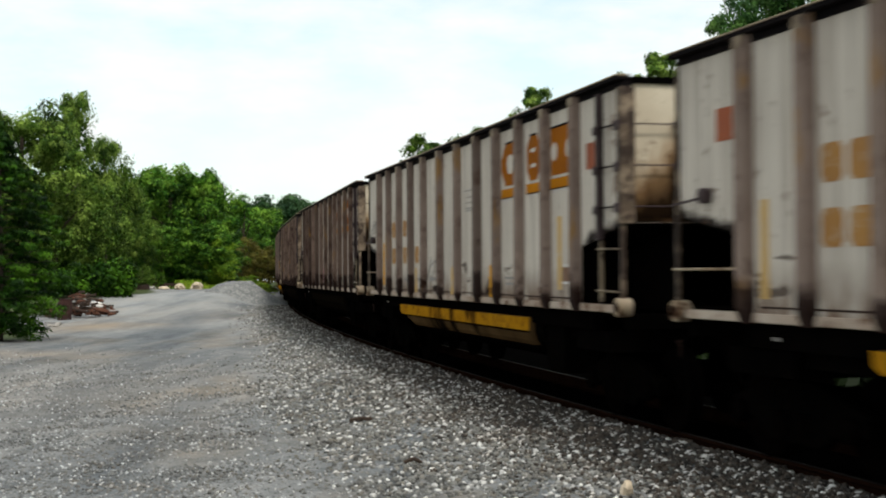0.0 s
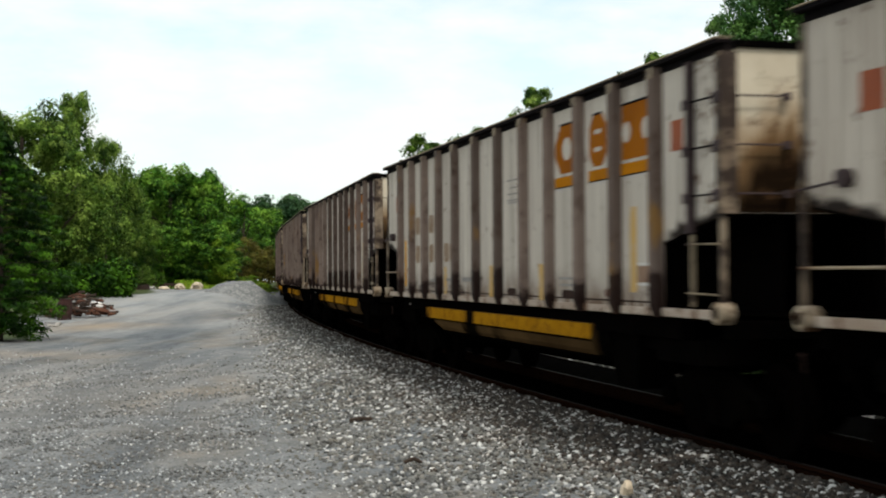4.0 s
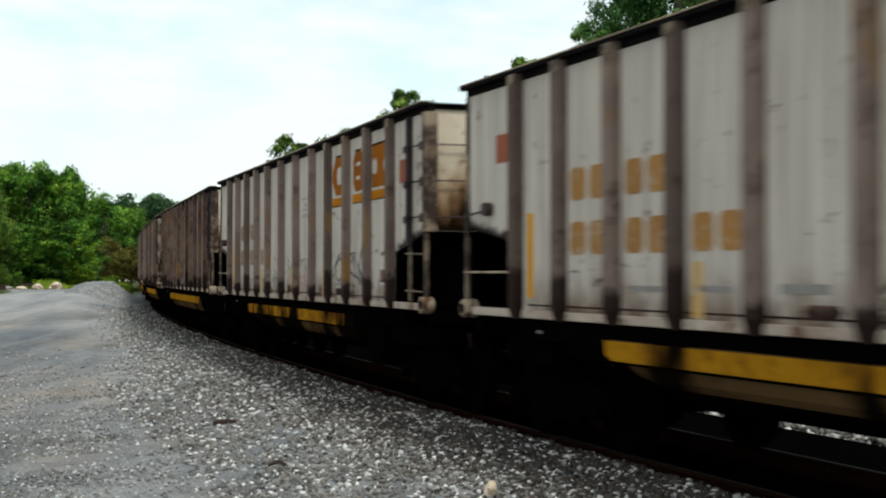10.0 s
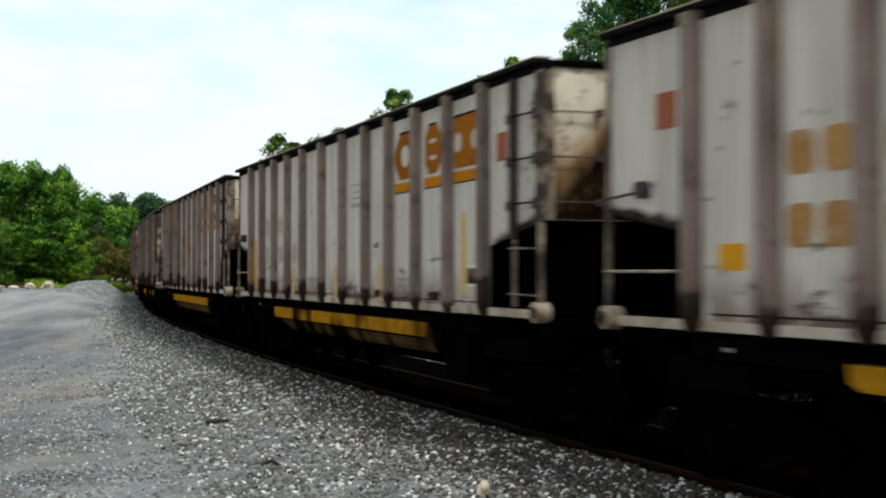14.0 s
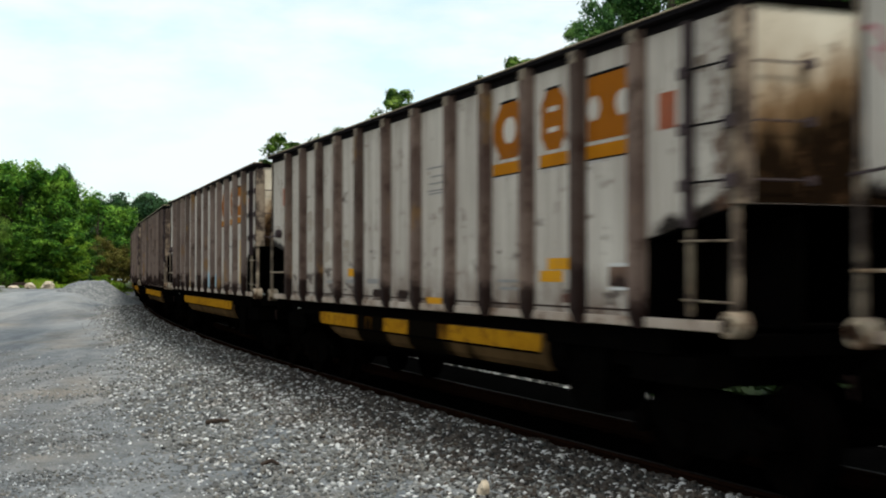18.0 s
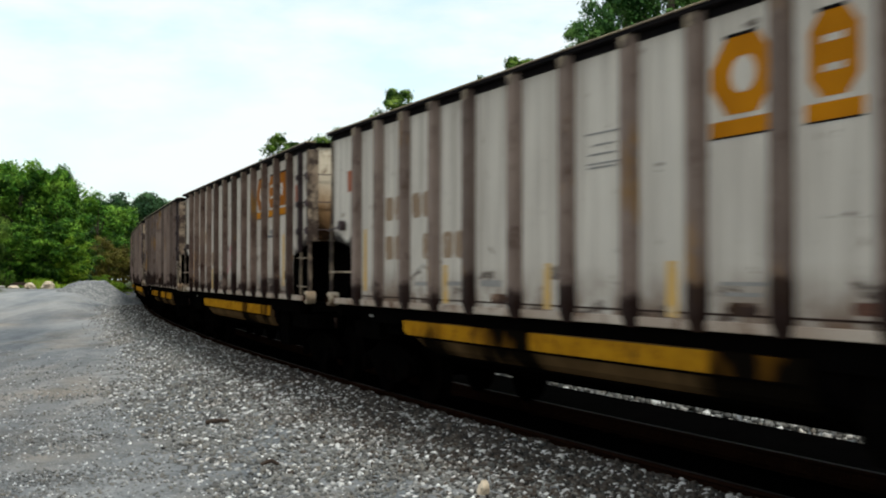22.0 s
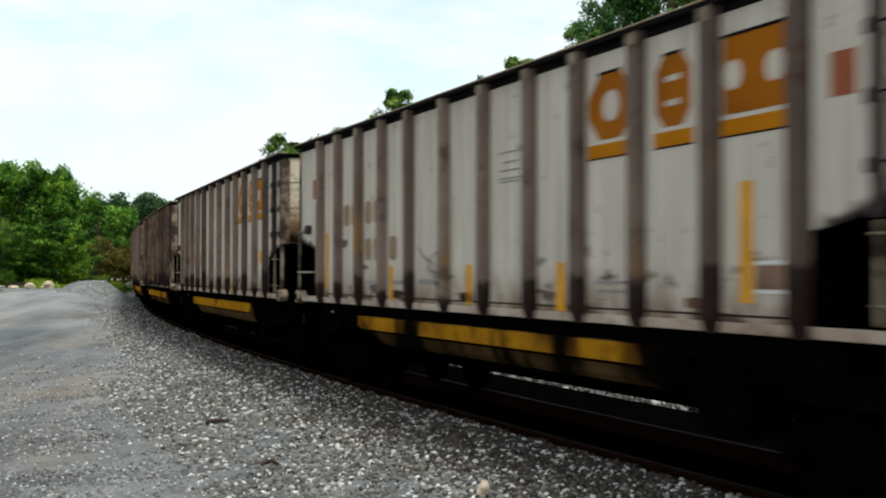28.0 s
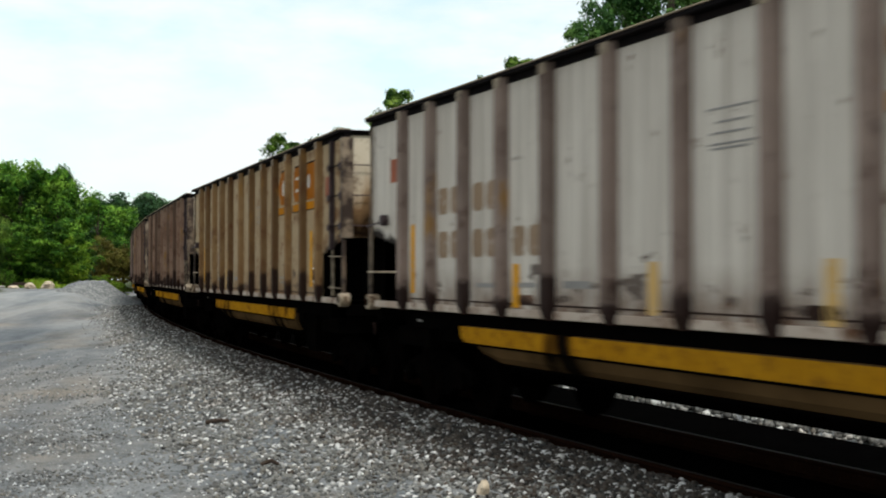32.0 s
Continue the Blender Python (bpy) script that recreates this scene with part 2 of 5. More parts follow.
def tub_paint():
    """Tan tub paint, browned by dust, under tongues of black coal grime."""
    k = Nodes("tub_paint")
    v = k.where((0.45, 1, 0.6))
    tan = k.mix(k.noise(v, 4.0), (0.11, 0.066, 0.028), (0.055, 0.031, 0.013))
    tan = k.mix(k.ramp(k.noise(v, 1.0, 6.0, 0.6), [(0.45, 0.0), (0.7, 0.8)]), tan, (0.03, 0.018, 0.008))
    c = k.mix(k.ramp(spilt(k), [(0.57, 0.0), (0.67, 1.0)]), tan, (0.004, 0.003, 0.002))
    return k.done(c, 0.9, 0, k.noise(v, 9.0), 0.2, 0.006, 0.0)


TUB = tub_paint()
# near-black: soot, with the shade under and inside the cars put into the colour
SOOT_SHADE = worn("sooty_shaded_underframe", (0.0012, 0.0011, 0.001), (0.002, 0.0017, 0.0015), (0.004, 0.003, 0.0022), 1.0, 0, 2, 12, spec=0.0)
BLACK = worn("chord_black", (0.005, 0.0045, 0.005), (0.009, 0.007, 0.007), (0.02, 0.012, 0.009), 0.9, 0, 2, 14, spec=0.03)
RIM_TOP = worn("worn_rim_steel", (0.36, 0.28, 0.17), (0.2, 0.15, 0.1), (0.06, 0.045, 0.035), 0.7, 0.0, 1, 10)
# wheel steel, blackened as well for the shade under the cars
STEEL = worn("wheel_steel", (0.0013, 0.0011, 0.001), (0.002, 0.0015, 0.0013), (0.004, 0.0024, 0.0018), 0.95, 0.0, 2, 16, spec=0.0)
# rust, steel and creosote, all darkened for the shade under the train
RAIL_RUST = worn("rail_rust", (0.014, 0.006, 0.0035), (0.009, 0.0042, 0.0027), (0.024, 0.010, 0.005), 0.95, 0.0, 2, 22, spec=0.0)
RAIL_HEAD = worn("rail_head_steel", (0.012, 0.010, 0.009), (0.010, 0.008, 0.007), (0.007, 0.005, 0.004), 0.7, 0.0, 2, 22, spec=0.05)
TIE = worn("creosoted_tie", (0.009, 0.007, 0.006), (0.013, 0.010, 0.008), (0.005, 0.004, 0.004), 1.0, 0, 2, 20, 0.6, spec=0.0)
LADDER = worn("ladder_paint", (0.27, 0.21, 0.14), (0.17, 0.12, 0.075), (0.045, 0.025, 0.015), 0.7, 0, 2, 6, 0.2, 0.004, (0.48, 0.6))
DARK_BAR = worn("dark_stile_paint", (0.055, 0.035, 0.035), (0.035, 0.022, 0.022), (0.02, 0.012, 0.01), 0.8, 0, 2, 8)
CORNER = worn("stained_corner_paint", (0.30, 0.235, 0.165), (0.14, 0.095, 0.062), (0.028, 0.016, 0.01), 0.75, 0, 1.2, 3.2, 0.2, 0.005, (0.40, 0.56))
CASTING = worn("casting_paint", (0.40, 0.32, 0.23), (0.26, 0.175, 0.1), (0.08, 0.036, 0.014), 0.7, 0, 3, 6, 0.3, 0.006, (0.5, 0.6))
LOGO = worn("logo_ochre", (0.45, 0.165, 0.003), (0.35, 0.125, 0.003), (0.30, 0.115, 0.01), 0.8, 0, 1.3, 9, 0.1, 0.003, (0.6, 0.75), 0.05)
LOGO_OLD = worn("logo_faded_brown", (0.31, 0.098, 0.004), (0.23, 0.068, 0.004), (0.2, 0.09, 0.03), 0.8, 0, 1.3, 9, 0.1, 0.003, (0.58, 0.72), 0.05)
NUMBER_GREY = worn("number_faded_grey", (0.35, 0.29, 0.225), (0.31, 0.25, 0.19), (0.45, 0.4, 0.35), 0.7, 0, 1.5, 9, 0.1, 0.003, (0.55, 0.68))
NUMBER_BROWN = worn("number_faded_brown", (0.26, 0.17, 0.10), (0.21, 0.135, 0.08), (0.4, 0.33, 0.27), 0.7, 0, 1.5, 9, 0.1, 0.003, (0.55, 0.68))
NUMBER = worn("number_ochre", (0.36, 0.175, 0.04), (0.29, 0.135, 0.035), (0.42, 0.33, 0.23), 0.7, 0, 1.5, 9, 0.1, 0.003, (0.55, 0.68))
SILL = worn("sill_paint", (0.46, 0.38, 0.31), (0.33, 0.25, 0.19), (0.11, 0.055, 0.03), 0.8, 0, 1.2, 4, 0.2, 0.005, (0.52, 0.66), 0.05)
RED = worn("red_patch", (0.31, 0.072, 0.02), (0.24, 0.055, 0.018), (0.2, 0.07, 0.03), 0.7, 0, 2, 9)
MARK_YELLOW = worn("yellow_mark", (0.66, 0.30, 0.008), (0.52, 0.23, 0.009), (0.36, 0.2, 0.05), 0.7, 0, 2, 9, spec=0.05)
MARK_FADED = worn("faded_yellow_mark", (0.56, 0.34, 0.1), (0.5, 0.33, 0.14), (0.5, 0.42, 0.32), 0.7, 0, 2, 7, spec=0.05)
MARK_GREY = worn("grey_lettering", (0.2, 0.185, 0.17), (0.25, 0.23, 0.21), (0.3, 0.28, 0.26), 0.7, 0, 2, 9)
PALE_DOT = PAINT["pale"]
SPRAY_BLACK = worn("spray_black", (0.07, 0.07, 0.075), (0.11, 0.105, 0.1), (0.25, 0.23, 0.21), 0.7, 0, 2, 9)
SPRAY_BLUE = worn("spray_blue", (0.22, 0.38, 0.45), (0.3, 0.42, 0.47), (0.38, 0.4, 0.4), 0.7, 0, 2, 9)
SPRAY_RED = worn("spray_red", (0.4, 0.14, 0.15), (0.44, 0.2, 0.2), (0.4, 0.3, 0.28), 0.7, 0, 2, 9)
BARK = worn("bark", (0.075, 0.055, 0.04), (0.05, 0.038, 0.028), (0.03, 0.022, 0.016), 0.9, 0, 2, 14, 0.7, 0.03)
SCRAP = worn("scrap_rust", (0.11, 0.045, 0.025), (0.07, 0.03, 0.02), (0.17, 0.08, 0.045), 0.9, 0, 3, 18, 0.5)
DRUM_RUST = worn("drum_rust", (0.045, 0.018, 0.014), (0.028, 0.013, 0.011), (0.075, 0.03, 0.02), 0.9, 0, 3, 14, 0.4)
SCRAP_GREY = worn("scrap_grey", (0.22, 0.21, 0.2), (0.3, 0.29, 0.28), (0.12, 0.1, 0.09), 0.8, 0, 3, 18)
WHITE_SCRAP = worn("white_scrap", (0.62, 0.6, 0.57), (0.55, 0.52, 0.48), (0.3, 0.27, 0.23), 0.7, 0, 3, 18)
BOULDER = worn("boulder_limestone", (0.62, 0.52, 0.39), (0.48, 0.39, 0.28), (0.33, 0.27, 0.2), 0.9, 0, 2.5, 10, 0.6, 0.04)
BOULDER_GREY = worn("boulder_grey", (0.36, 0.34, 0.31), (0.29, 0.27, 0.24), (0.2, 0.18, 0.16), 0.9, 0, 2.5, 10, 0.6, 0.04)
PILE = worn("pile_gravel", (0.12, 0.124, 0.124), (0.18, 0.184, 0.18), (0.31, 0.31, 0.30), 0.95, 0, 1.8, 7, 0.8, 0.04, (0.5, 0.65), 0.1)
TIMBER = worn("old_timber", (0.05, 0.03, 0.022), (0.035, 0.022, 0.017), (0.08, 0.06, 0.045), 0.9, 0, 2, 14, 0.5)
STICK = worn("dark_stick", (0.045, 0.028, 0.018), (0.03, 0.02, 0.014), (0.08, 0.055, 0.04), 0.9, 0, 8, 40, 0.5)
# coal dust with deep shade mixed in: blacker than coal itself
COAL_SHADE = worn("shaded_coal_residue", (0.0008, 0.0008, 0.0008), (0.0012, 0.0012, 0.0012), (0.003, 0.0026, 0.0024), 1.0, 0, 3, 20, 0.6, spec=0.0)


def foliage(name, dark, light, olive):
    """Leaves: the green changes from leaf to leaf, shade and lit masses are painted over the crown; some light passes
    through.
    """
    k = Nodes(name)
    geo = k.t.nodes.new("ShaderNodeNewGeometry")
    def between(a, b, f):
        return tuple(p + (q - p) * f for p, q in zip(a, b))

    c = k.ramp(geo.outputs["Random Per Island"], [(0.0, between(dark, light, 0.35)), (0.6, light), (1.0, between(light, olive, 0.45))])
    # dark patches stand for shaded hollows, olive ones for lit clumps
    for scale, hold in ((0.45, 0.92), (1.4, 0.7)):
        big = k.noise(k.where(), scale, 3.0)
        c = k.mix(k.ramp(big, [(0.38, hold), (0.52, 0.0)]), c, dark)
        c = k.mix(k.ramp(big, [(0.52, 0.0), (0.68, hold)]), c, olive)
    k.done(c, 0.6, 0, None, spec=0.1)
    tr = k.n("ShaderNodeBsdfTranslucent", Color=c)
    ms = k.n("ShaderNodeMixShader", Fac=0.13)
    out = k.t.nodes["Material Output"]
    k.t.links.new(k.b.outputs["BSDF"], ms.inputs[1])
    k.t.links.new(tr.outputs["BSDF"], ms.inputs[2])
    k.t.links.new(ms.outputs["Shader"], out.inputs["Surface"])
    return k.m


LEAF = {
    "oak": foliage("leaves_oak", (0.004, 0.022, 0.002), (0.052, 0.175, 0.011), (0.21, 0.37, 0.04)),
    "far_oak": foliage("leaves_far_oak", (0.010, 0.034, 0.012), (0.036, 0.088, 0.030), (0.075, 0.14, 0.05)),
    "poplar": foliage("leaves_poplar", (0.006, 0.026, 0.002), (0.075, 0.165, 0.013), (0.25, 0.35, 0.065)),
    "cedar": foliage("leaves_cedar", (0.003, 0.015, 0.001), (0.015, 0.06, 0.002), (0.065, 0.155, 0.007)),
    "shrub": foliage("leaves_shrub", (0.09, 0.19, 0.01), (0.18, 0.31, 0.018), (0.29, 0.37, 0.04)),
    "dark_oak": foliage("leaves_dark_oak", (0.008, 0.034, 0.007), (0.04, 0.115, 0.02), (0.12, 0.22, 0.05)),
    "brush": foliage("leaves_gap_screen", (0.005, 0.012, 0.002), (0.01, 0.024, 0.003), (0.018, 0.034, 0.005)),
    "dry": foliage("leaves_dry", (0.06, 0.055, 0.01), (0.15, 0.125, 0.022), (0.2, 0.19, 0.04)),
}


def ground_material():
    """Grey crushed-stone yard with tyre-pressed bands, brown dust and stones; grass and earth outside it."""
    k = Nodes("yard_and_grass")
    v = k.where((1, 1, 1), False)
    stones = k.n("ShaderNodeTexVoronoi", Vector=v, Scale=26.0)
    fine = k.noise(v, 60.0, 5.0, 0.7)
    grit = k.ramp(stones.outputs["Color"], [(0.0, 0.14), (0.5, 0.26), (0.85, 0.38), (1.0, 0.7)])
    bw = k.n("ShaderNodeRGBToBW", Color=grit)
    grey = k.mix(bw.outputs["Val"], (0.088, 0.09, 0.09), (0.53, 0.535, 0.525))
    grey = k.mix(0.35, grey, k.ramp(fine, [(0.3, (0.12, 0.123, 0.123)), (0.7, (0.43, 0.435, 0.428))]))
    mid = k.noise(v, 1.6, 9.0, 0.72)
    grey = k.mix(k.ramp(mid, [(0.34, 0.8), (0.5, 0.0)]), grey, k.mix(1.0, grey, (0.55, 0.55, 0.55), "MULTIPLY"))
    grey = k.mix(k.ramp(mid, [(0.52, 0.0), (0.66, 0.45)]), grey, (0.34, 0.33, 0.312))
    bands = k.noise(k.where((0.7, 0.07, 1.0), False), 1.0, 5.0, 0.6)
    grey = k.mix(k.ramp(bands, [(0.36, 0.9), (0.56, 0.0)]), grey, k.mix(1.0, grey, (0.5, 0.54, 0.585), "MULTIPLY"))
    brown = k.noise(k.where((0.3, 0.12, 1.0), False), 1.3, 5.0, 0.6)
    grey = k.mix(k.ramp(brown, [(0.50, 0.0), (0.66, 0.9)]), grey, k.mix(1.0, grey, (0.98, 0.83, 0.68), "MULTIPLY"))
    soil = k.noise(v, 2.5, 6.0)
    grass = k.mix(k.ramp(soil, [(0.35, 0.0), (0.7, 1.0)]), (0.03, 0.06, 0.014), (0.085, 0.085, 0.032))
    sand = k.n("ShaderNodeAttribute")
    sand.attribute_name = "sand"
    grey = k.mix(sand.outputs["Fac"], grey, k.mix(k.noise(v, 1.2, 6.0), (0.24, 0.16, 0.1), (0.42, 0.34, 0.24)))
    dust = k.n("ShaderNodeAttribute")
    dust.attribute_name = "dust"
    grey = k.mix(dust.outputs["Fac"], grey, k.mix(k.noise(v, 1.1, 7.0, 0.65), (0.30, 0.3, 0.29), (0.60, 0.59, 0.565)))
    at = k.n("ShaderNodeAttribute")
    at.attribute_name = "yard"
    edge = k.n("ShaderNodeMath")
    k.put(edge.inputs[0], at.outputs["Fac"])
    nz = k.n("ShaderNodeMath")
    nz.operation = "MULTIPLY_ADD"
    k.put(nz.inputs[0], k.noise(v, 0.9, 6.0))
    nz.inputs[1].default_value, nz.inputs[2].default_value = 0.8, -0.4
    k.put(edge.inputs[1], nz.outputs[0])
    c = k.mix(k.ramp(edge.outputs[0], [(0.42, 0.0), (0.58, 1.0)]), grass, grey)
    damp = k.noise(k.where((0.75, 0.07, 1.0), False), 0.8, 6.0, 0.65)
    c = k.mix(k.ramp(damp, [(0.38, 0.75), (0.52, 0.0)]), c, k.mix(1.0, c, (0.56, 0.6, 0.66), "MULTIPLY"))
    c = k.mix(1.0, c, (0.855, 0.865, 0.87), "MULTIPLY")
    return k.done(c, 0.92, 0, k.mix(0.5, stones.outputs["Distance"], fine), 0.7, 0.025, 0.2)


GROUND = ground_material()


def stone_material(name, tint, dark=0.06, clean=1.0):
    """Crushed ballast, its grey and brown changing from stone to stone."""
    k = Nodes(name)
    geo = k.t.nodes.new("ShaderNodeNewGeometry")
    c = k.ramp(geo.outputs["Random Per Island"], [(0.0, (dark, dark, dark * 0.97)), (0.3, (0.115 + dark, 0.113 + dark, 0.108 + dark)), (0.6, (0.31, 0.305, 0.295)),
                                                  (0.75, (0.21, 0.185, 0.155)), (0.86, (0.46, 0.455, 0.445)), (0.99, (0.9, 0.89, 0.86))])
    # clean broken faces stay pale among the stained ones
    c = k.mix(k.ramp(geo.outputs["Random Per Island"], [(0.84, 1.0), (0.90, clean)]), c, k.mix(1.0, c, tint, "MULTIPLY"))
    stain = k.noise(k.tc.outputs["Object"], 0.9, 6.0, 0.65)
    c = k.mix(k.ramp(stain, [(0.50, 0.0), (0.68, 0.6)]), c, k.mix(1.0, c, (0.62, 0.52, 0.43), "MULTIPLY"))
    f = k.noise(k.tc.outputs["Object"], 40.0, 5.0)
    c = k.mix(k.ramp(f, [(0.35, 0.0), (0.7, 0.35)]), c, (0.13, 0.122, 0.112))
    return k.done(c, 0.9, 0, f, 0.4, 0.01, 0.25)


STONE = stone_material("ballast_stone", (0.68, 0.69, 0.665), 0.045, 0.45)
# brown stain plus the shade beside the cars, both in the tint
BROWN_STONE = stone_material("brown_ballast_stone", (0.17, 0.125, 0.092), 0.025, 0.3)
YARD_STONE = stone_material("yard_stone", (0.62, 0.65, 0.67), 0.12, 0.9)

# ---- helpers for meshes ----


class Shape:
    """Collects vertices and faces of one mesh."""

    def __init__(self):
        self.v, self.f = [], []

    def add(self, verts, faces):
        n = len(self.v)
        self.v += [tuple(p) for p in verts]
        self.f += [tuple(i + n for i in q) for q in faces]
        return self

    def box(self, x0, x1, y0, y1, z0, z1):
        x0, x1, y0, y1, z0, z1 = min(x0, x1), max(x0, x1), min(y0, y1), max(y0, y1), min(z0, z1), max(z0, z1)
        v = [(x, y, z) for x in (x0, x1) for y in (y0, y1) for z in (z0, z1)]
        return self.add(v, [(0, 1, 3, 2), (4, 6, 7, 5), (0, 4, 5, 1), (2, 3, 7, 6), (0, 2, 6, 4), (1, 5, 7, 3)])

    def prism(self, outline, y0, y1):
        """An outline in x and z, drawn out along y."""
        n = len(outline)
        v = [(x, y0, z) for x, z in outline] + [(x, y1, z) for x, z in outline]
        f = [tuple(range(n)), tuple(range(2 * n - 1, n - 1, -1))]
        f += [(i + n, (i + 1) % n + n, (i + 1) % n, i) for i in range(n)]
        return self.add(v, f)

    def sweep(self, outline, x0, x1):
        """An outline in y and z, drawn out along x."""
        n = len(outline)
        v = [(x0, y, z) for y, z in outline] + [(x1, y, z) for y, z in outline]
        f = [tuple(range(n)), tuple(range(2 * n - 1, n - 1, -1))]
        f += [(i + n, (i + 1) % n + n, (i + 1) % n, i) for i in range(n)]
        return self.add(v, f)

    def rod(self, a, b, r, n=8, r2=None):
        a, b = Vector(a), Vector(b)
        q = (b - a).to_track_quat("Z", "Y")
        r2 = r if r2 is None else r2
        v = []
        for p, rr in ((a, r), (b, r2)):
            v += [p + q @ Vector((rr * math.cos(2 * math.pi * i / n), rr * math.sin(2 * math.pi * i / n), 0)) for i in range(n)]
        f = [tuple(range(n - 1, -1, -1)), tuple(range(n, 2 * n))]
        f += [(i, (i + 1) % n, (i + 1) % n + n, i + n) for i in range(n)]
        return self.add(v, f)

    def turned(self):
        """Half a turn about z: for the other side of a symmetric thing."""
        s = Shape()
        return s.add([(-x, -y, z) for x, y, z in self.v], self.f)

    def mesh(self, name, bevel=0.0):
        me = bpy.data.meshes.new(name)
        bm = bmesh.new()
        vs = [bm.verts.new(p) for p in self.v]
        for q in self.f:
            bm.faces.new([vs[i] for i in q])
        bmesh.ops.recalc_face_normals(bm, faces=bm.faces)
        if bevel:
            bmesh.ops.bevel(bm, geom=bm.edges[:], offset=bevel, segments=1, affect="EDGES", profile=0.5)
        bm.to_mesh(me)
        bm.free()
        return me


def part(name, shape, material, parent, label="", bevel=0.0, at=(0, 0, 0)):
    """One mesh object from a Shape, under its thing or part."""
    me = shape.mesh(name, bevel) if isinstance(shape, Shape) else shape
    if not me.materials:
        me.materials.append(material)
    ob = new(name, me)
    ob.parent = parent
    ob.location = at
    return tagged(ob, label) if label else ob


def thing(name, shape, material, label, category, m=None, bevel=0.0, group="", kind=""):
    me = shape.mesh(name, bevel) if isinstance(shape, Shape) else shape
    if not me.materials:
        me.materials.append(material)
    ob = new(name, me)
    ob.matrix_basis = m or Matrix()
    return tagged(ob, label, category, group, kind)


def bulk(name, verts, quads, material, smooth=False):
    """A large mesh from arrays of vertices and quads."""
    me = bpy.data.meshes.new(name)
    me.vertices.add(len(verts))
    me.vertices.foreach_set("co", np.asarray(verts, np.float32).ravel())
    me.loops.add(quads.size)
    me.loops.foreach_set("vertex_index", quads.astype(np.int32).ravel())
    me.polygons.add(len(quads))
    me.polygons.foreach_set("loop_start", np.arange(0, quads.size, 4, dtype=np.int32))
    me.update(calc_edges=True)
    if smooth:
        me.polygons.foreach_set("use_smooth", np.ones(len(quads), bool))
    me.materials.append(material)
    return me


# ---- the line of the track and the lie of the land ----
STEP = 0.5
S0, S1 = -480.0, 600.0


def make_line():
    """Centre line: s metres along from abreast of the camera, easing from a 260 m curve to a flatter one."""
    start = np.array([7.661, 0.0])
    out = {}
    for sign, end in ((1, S1), (-1, S0)):
        x, y = start
        a = radians(-17.974)
        s = 0.0
        while abs(s) < abs(end):
            mid = s + sign * STEP / 2
            k = 0.00382 if mid < 0 else max(0.00382 - 0.3836e-4 * mid, 0.00085)
            a_mid = a + sign * k * STEP / 2
            out[round(s / STEP)] = (x, y, a)
            x, y, a = x + sign * math.sin(a_mid) * STEP, y + sign * math.cos(a_mid) * STEP, a + sign * k * STEP
            s += sign * STEP
    keys = sorted(out)
    return np.array([[k * STEP, *out[k]] for k in keys])


LINE = make_line()
NEAR_LINE = LINE[(LINE[:, 0] > -120) & (LINE[:, 0] < 330)][::2]


def base_z(x, y):
    """Height of the rail tops: the land climbs gently along the line."""
    u = 0.974 * y - 0.225 * (x - 7.661)
    return 0.0119 * 260.0 * np.tanh(u / 260.0)


def on_line(s, side=0.0, z=0.0):
    """A place on the track: s along it, side to the left of it, z above the rails. Also the heading."""
    i = np.clip((s - LINE[0, 0]) / STEP, 0, len(LINE) - 2)
    j, f = int(i), i - int(i)
    x, y, a = LINE[j, 1:] * (1 - f) + LINE[j + 1, 1:] * f
    zz = base_z(x, y)
    return Vector((x - math.cos(a) * side, y + math.sin(a) * side, zz + z)), a


def line_distance(x, y):
    """Distance from the track's centre line, positive to the left of it."""
    x, y = np.atleast_1d(x).astype(float), np.atleast_1d(y).astype(float)
    best, side = np.full(x.shape, 1e9), np.zeros(x.shape)
    for lo in range(0, len(x), 4000):
        dx = x[lo:lo + 4000, None] - NEAR_LINE[None, :, 1]
        dy = y[lo:lo + 4000, None] - NEAR_LINE[None, :, 2]
        d = dx * dx + dy * dy
        i = d.argmin(1)
        r = np.arange(len(i))
        a = NEAR_LINE[i, 3]
        best[lo:lo + 4000] = np.sqrt(d[r, i])
        side[lo:lo + 4000] = -np.cos(a) * dx[r, i] + np.sin(a) * dy[r, i]
    return np.where(side >= 0, best, -best)


def ease(a, b, x):
    t = np.clip((x - a) / (b - a), 0, 1)
    return t * t * (3 - 2 * t)


def land(x, y):
    """Height of the ground and how far it is gravel."""
    x, y = np.atleast_1d(x).astype(float), np.atleast_1d(y).astype(float)
    d = line_distance(x, y)
    q = np.abs(d)
    z = base_z(x, y) - np.where(d > 0, 0.05 + 0.24 * ease(1.4, 4.0, q), 0.19 + 0.1 * ease(3.0, 4.5, q))
    z -= 0.32 * ease(0.98, 0.8, d) * ease(-3.3, -2.7, d) + 0.3 * ease(4.5, 9.0, -d)
    z += 1.15 * ease(42, 96, y) * ease(2.2, 5.4, d)
    z += 0.035 * np.sin(x * 0.9 + 1.3 * np.sin(y * 0.37)) * ease(3, 6, q)
    left = -14.6 - 4.4 * ease(42, 62, y) + 1.2 * np.sin(y * 0.33)
    yard = ease(-2.0, 2.0, x - left) * ease(3.0, -3.0, y - 92.5 - 5.5 * ease(-15.5, -13.8, x) - 60 * (q < 5))
    yard = np.where(d < 0, ease(17.0, 12.0, q), yard)
    yard = np.maximum(yard, ease(4.4, 3.0, q))
    return z, yard


def ground_z(x, y):
    return float(land(x, y)[0][0])


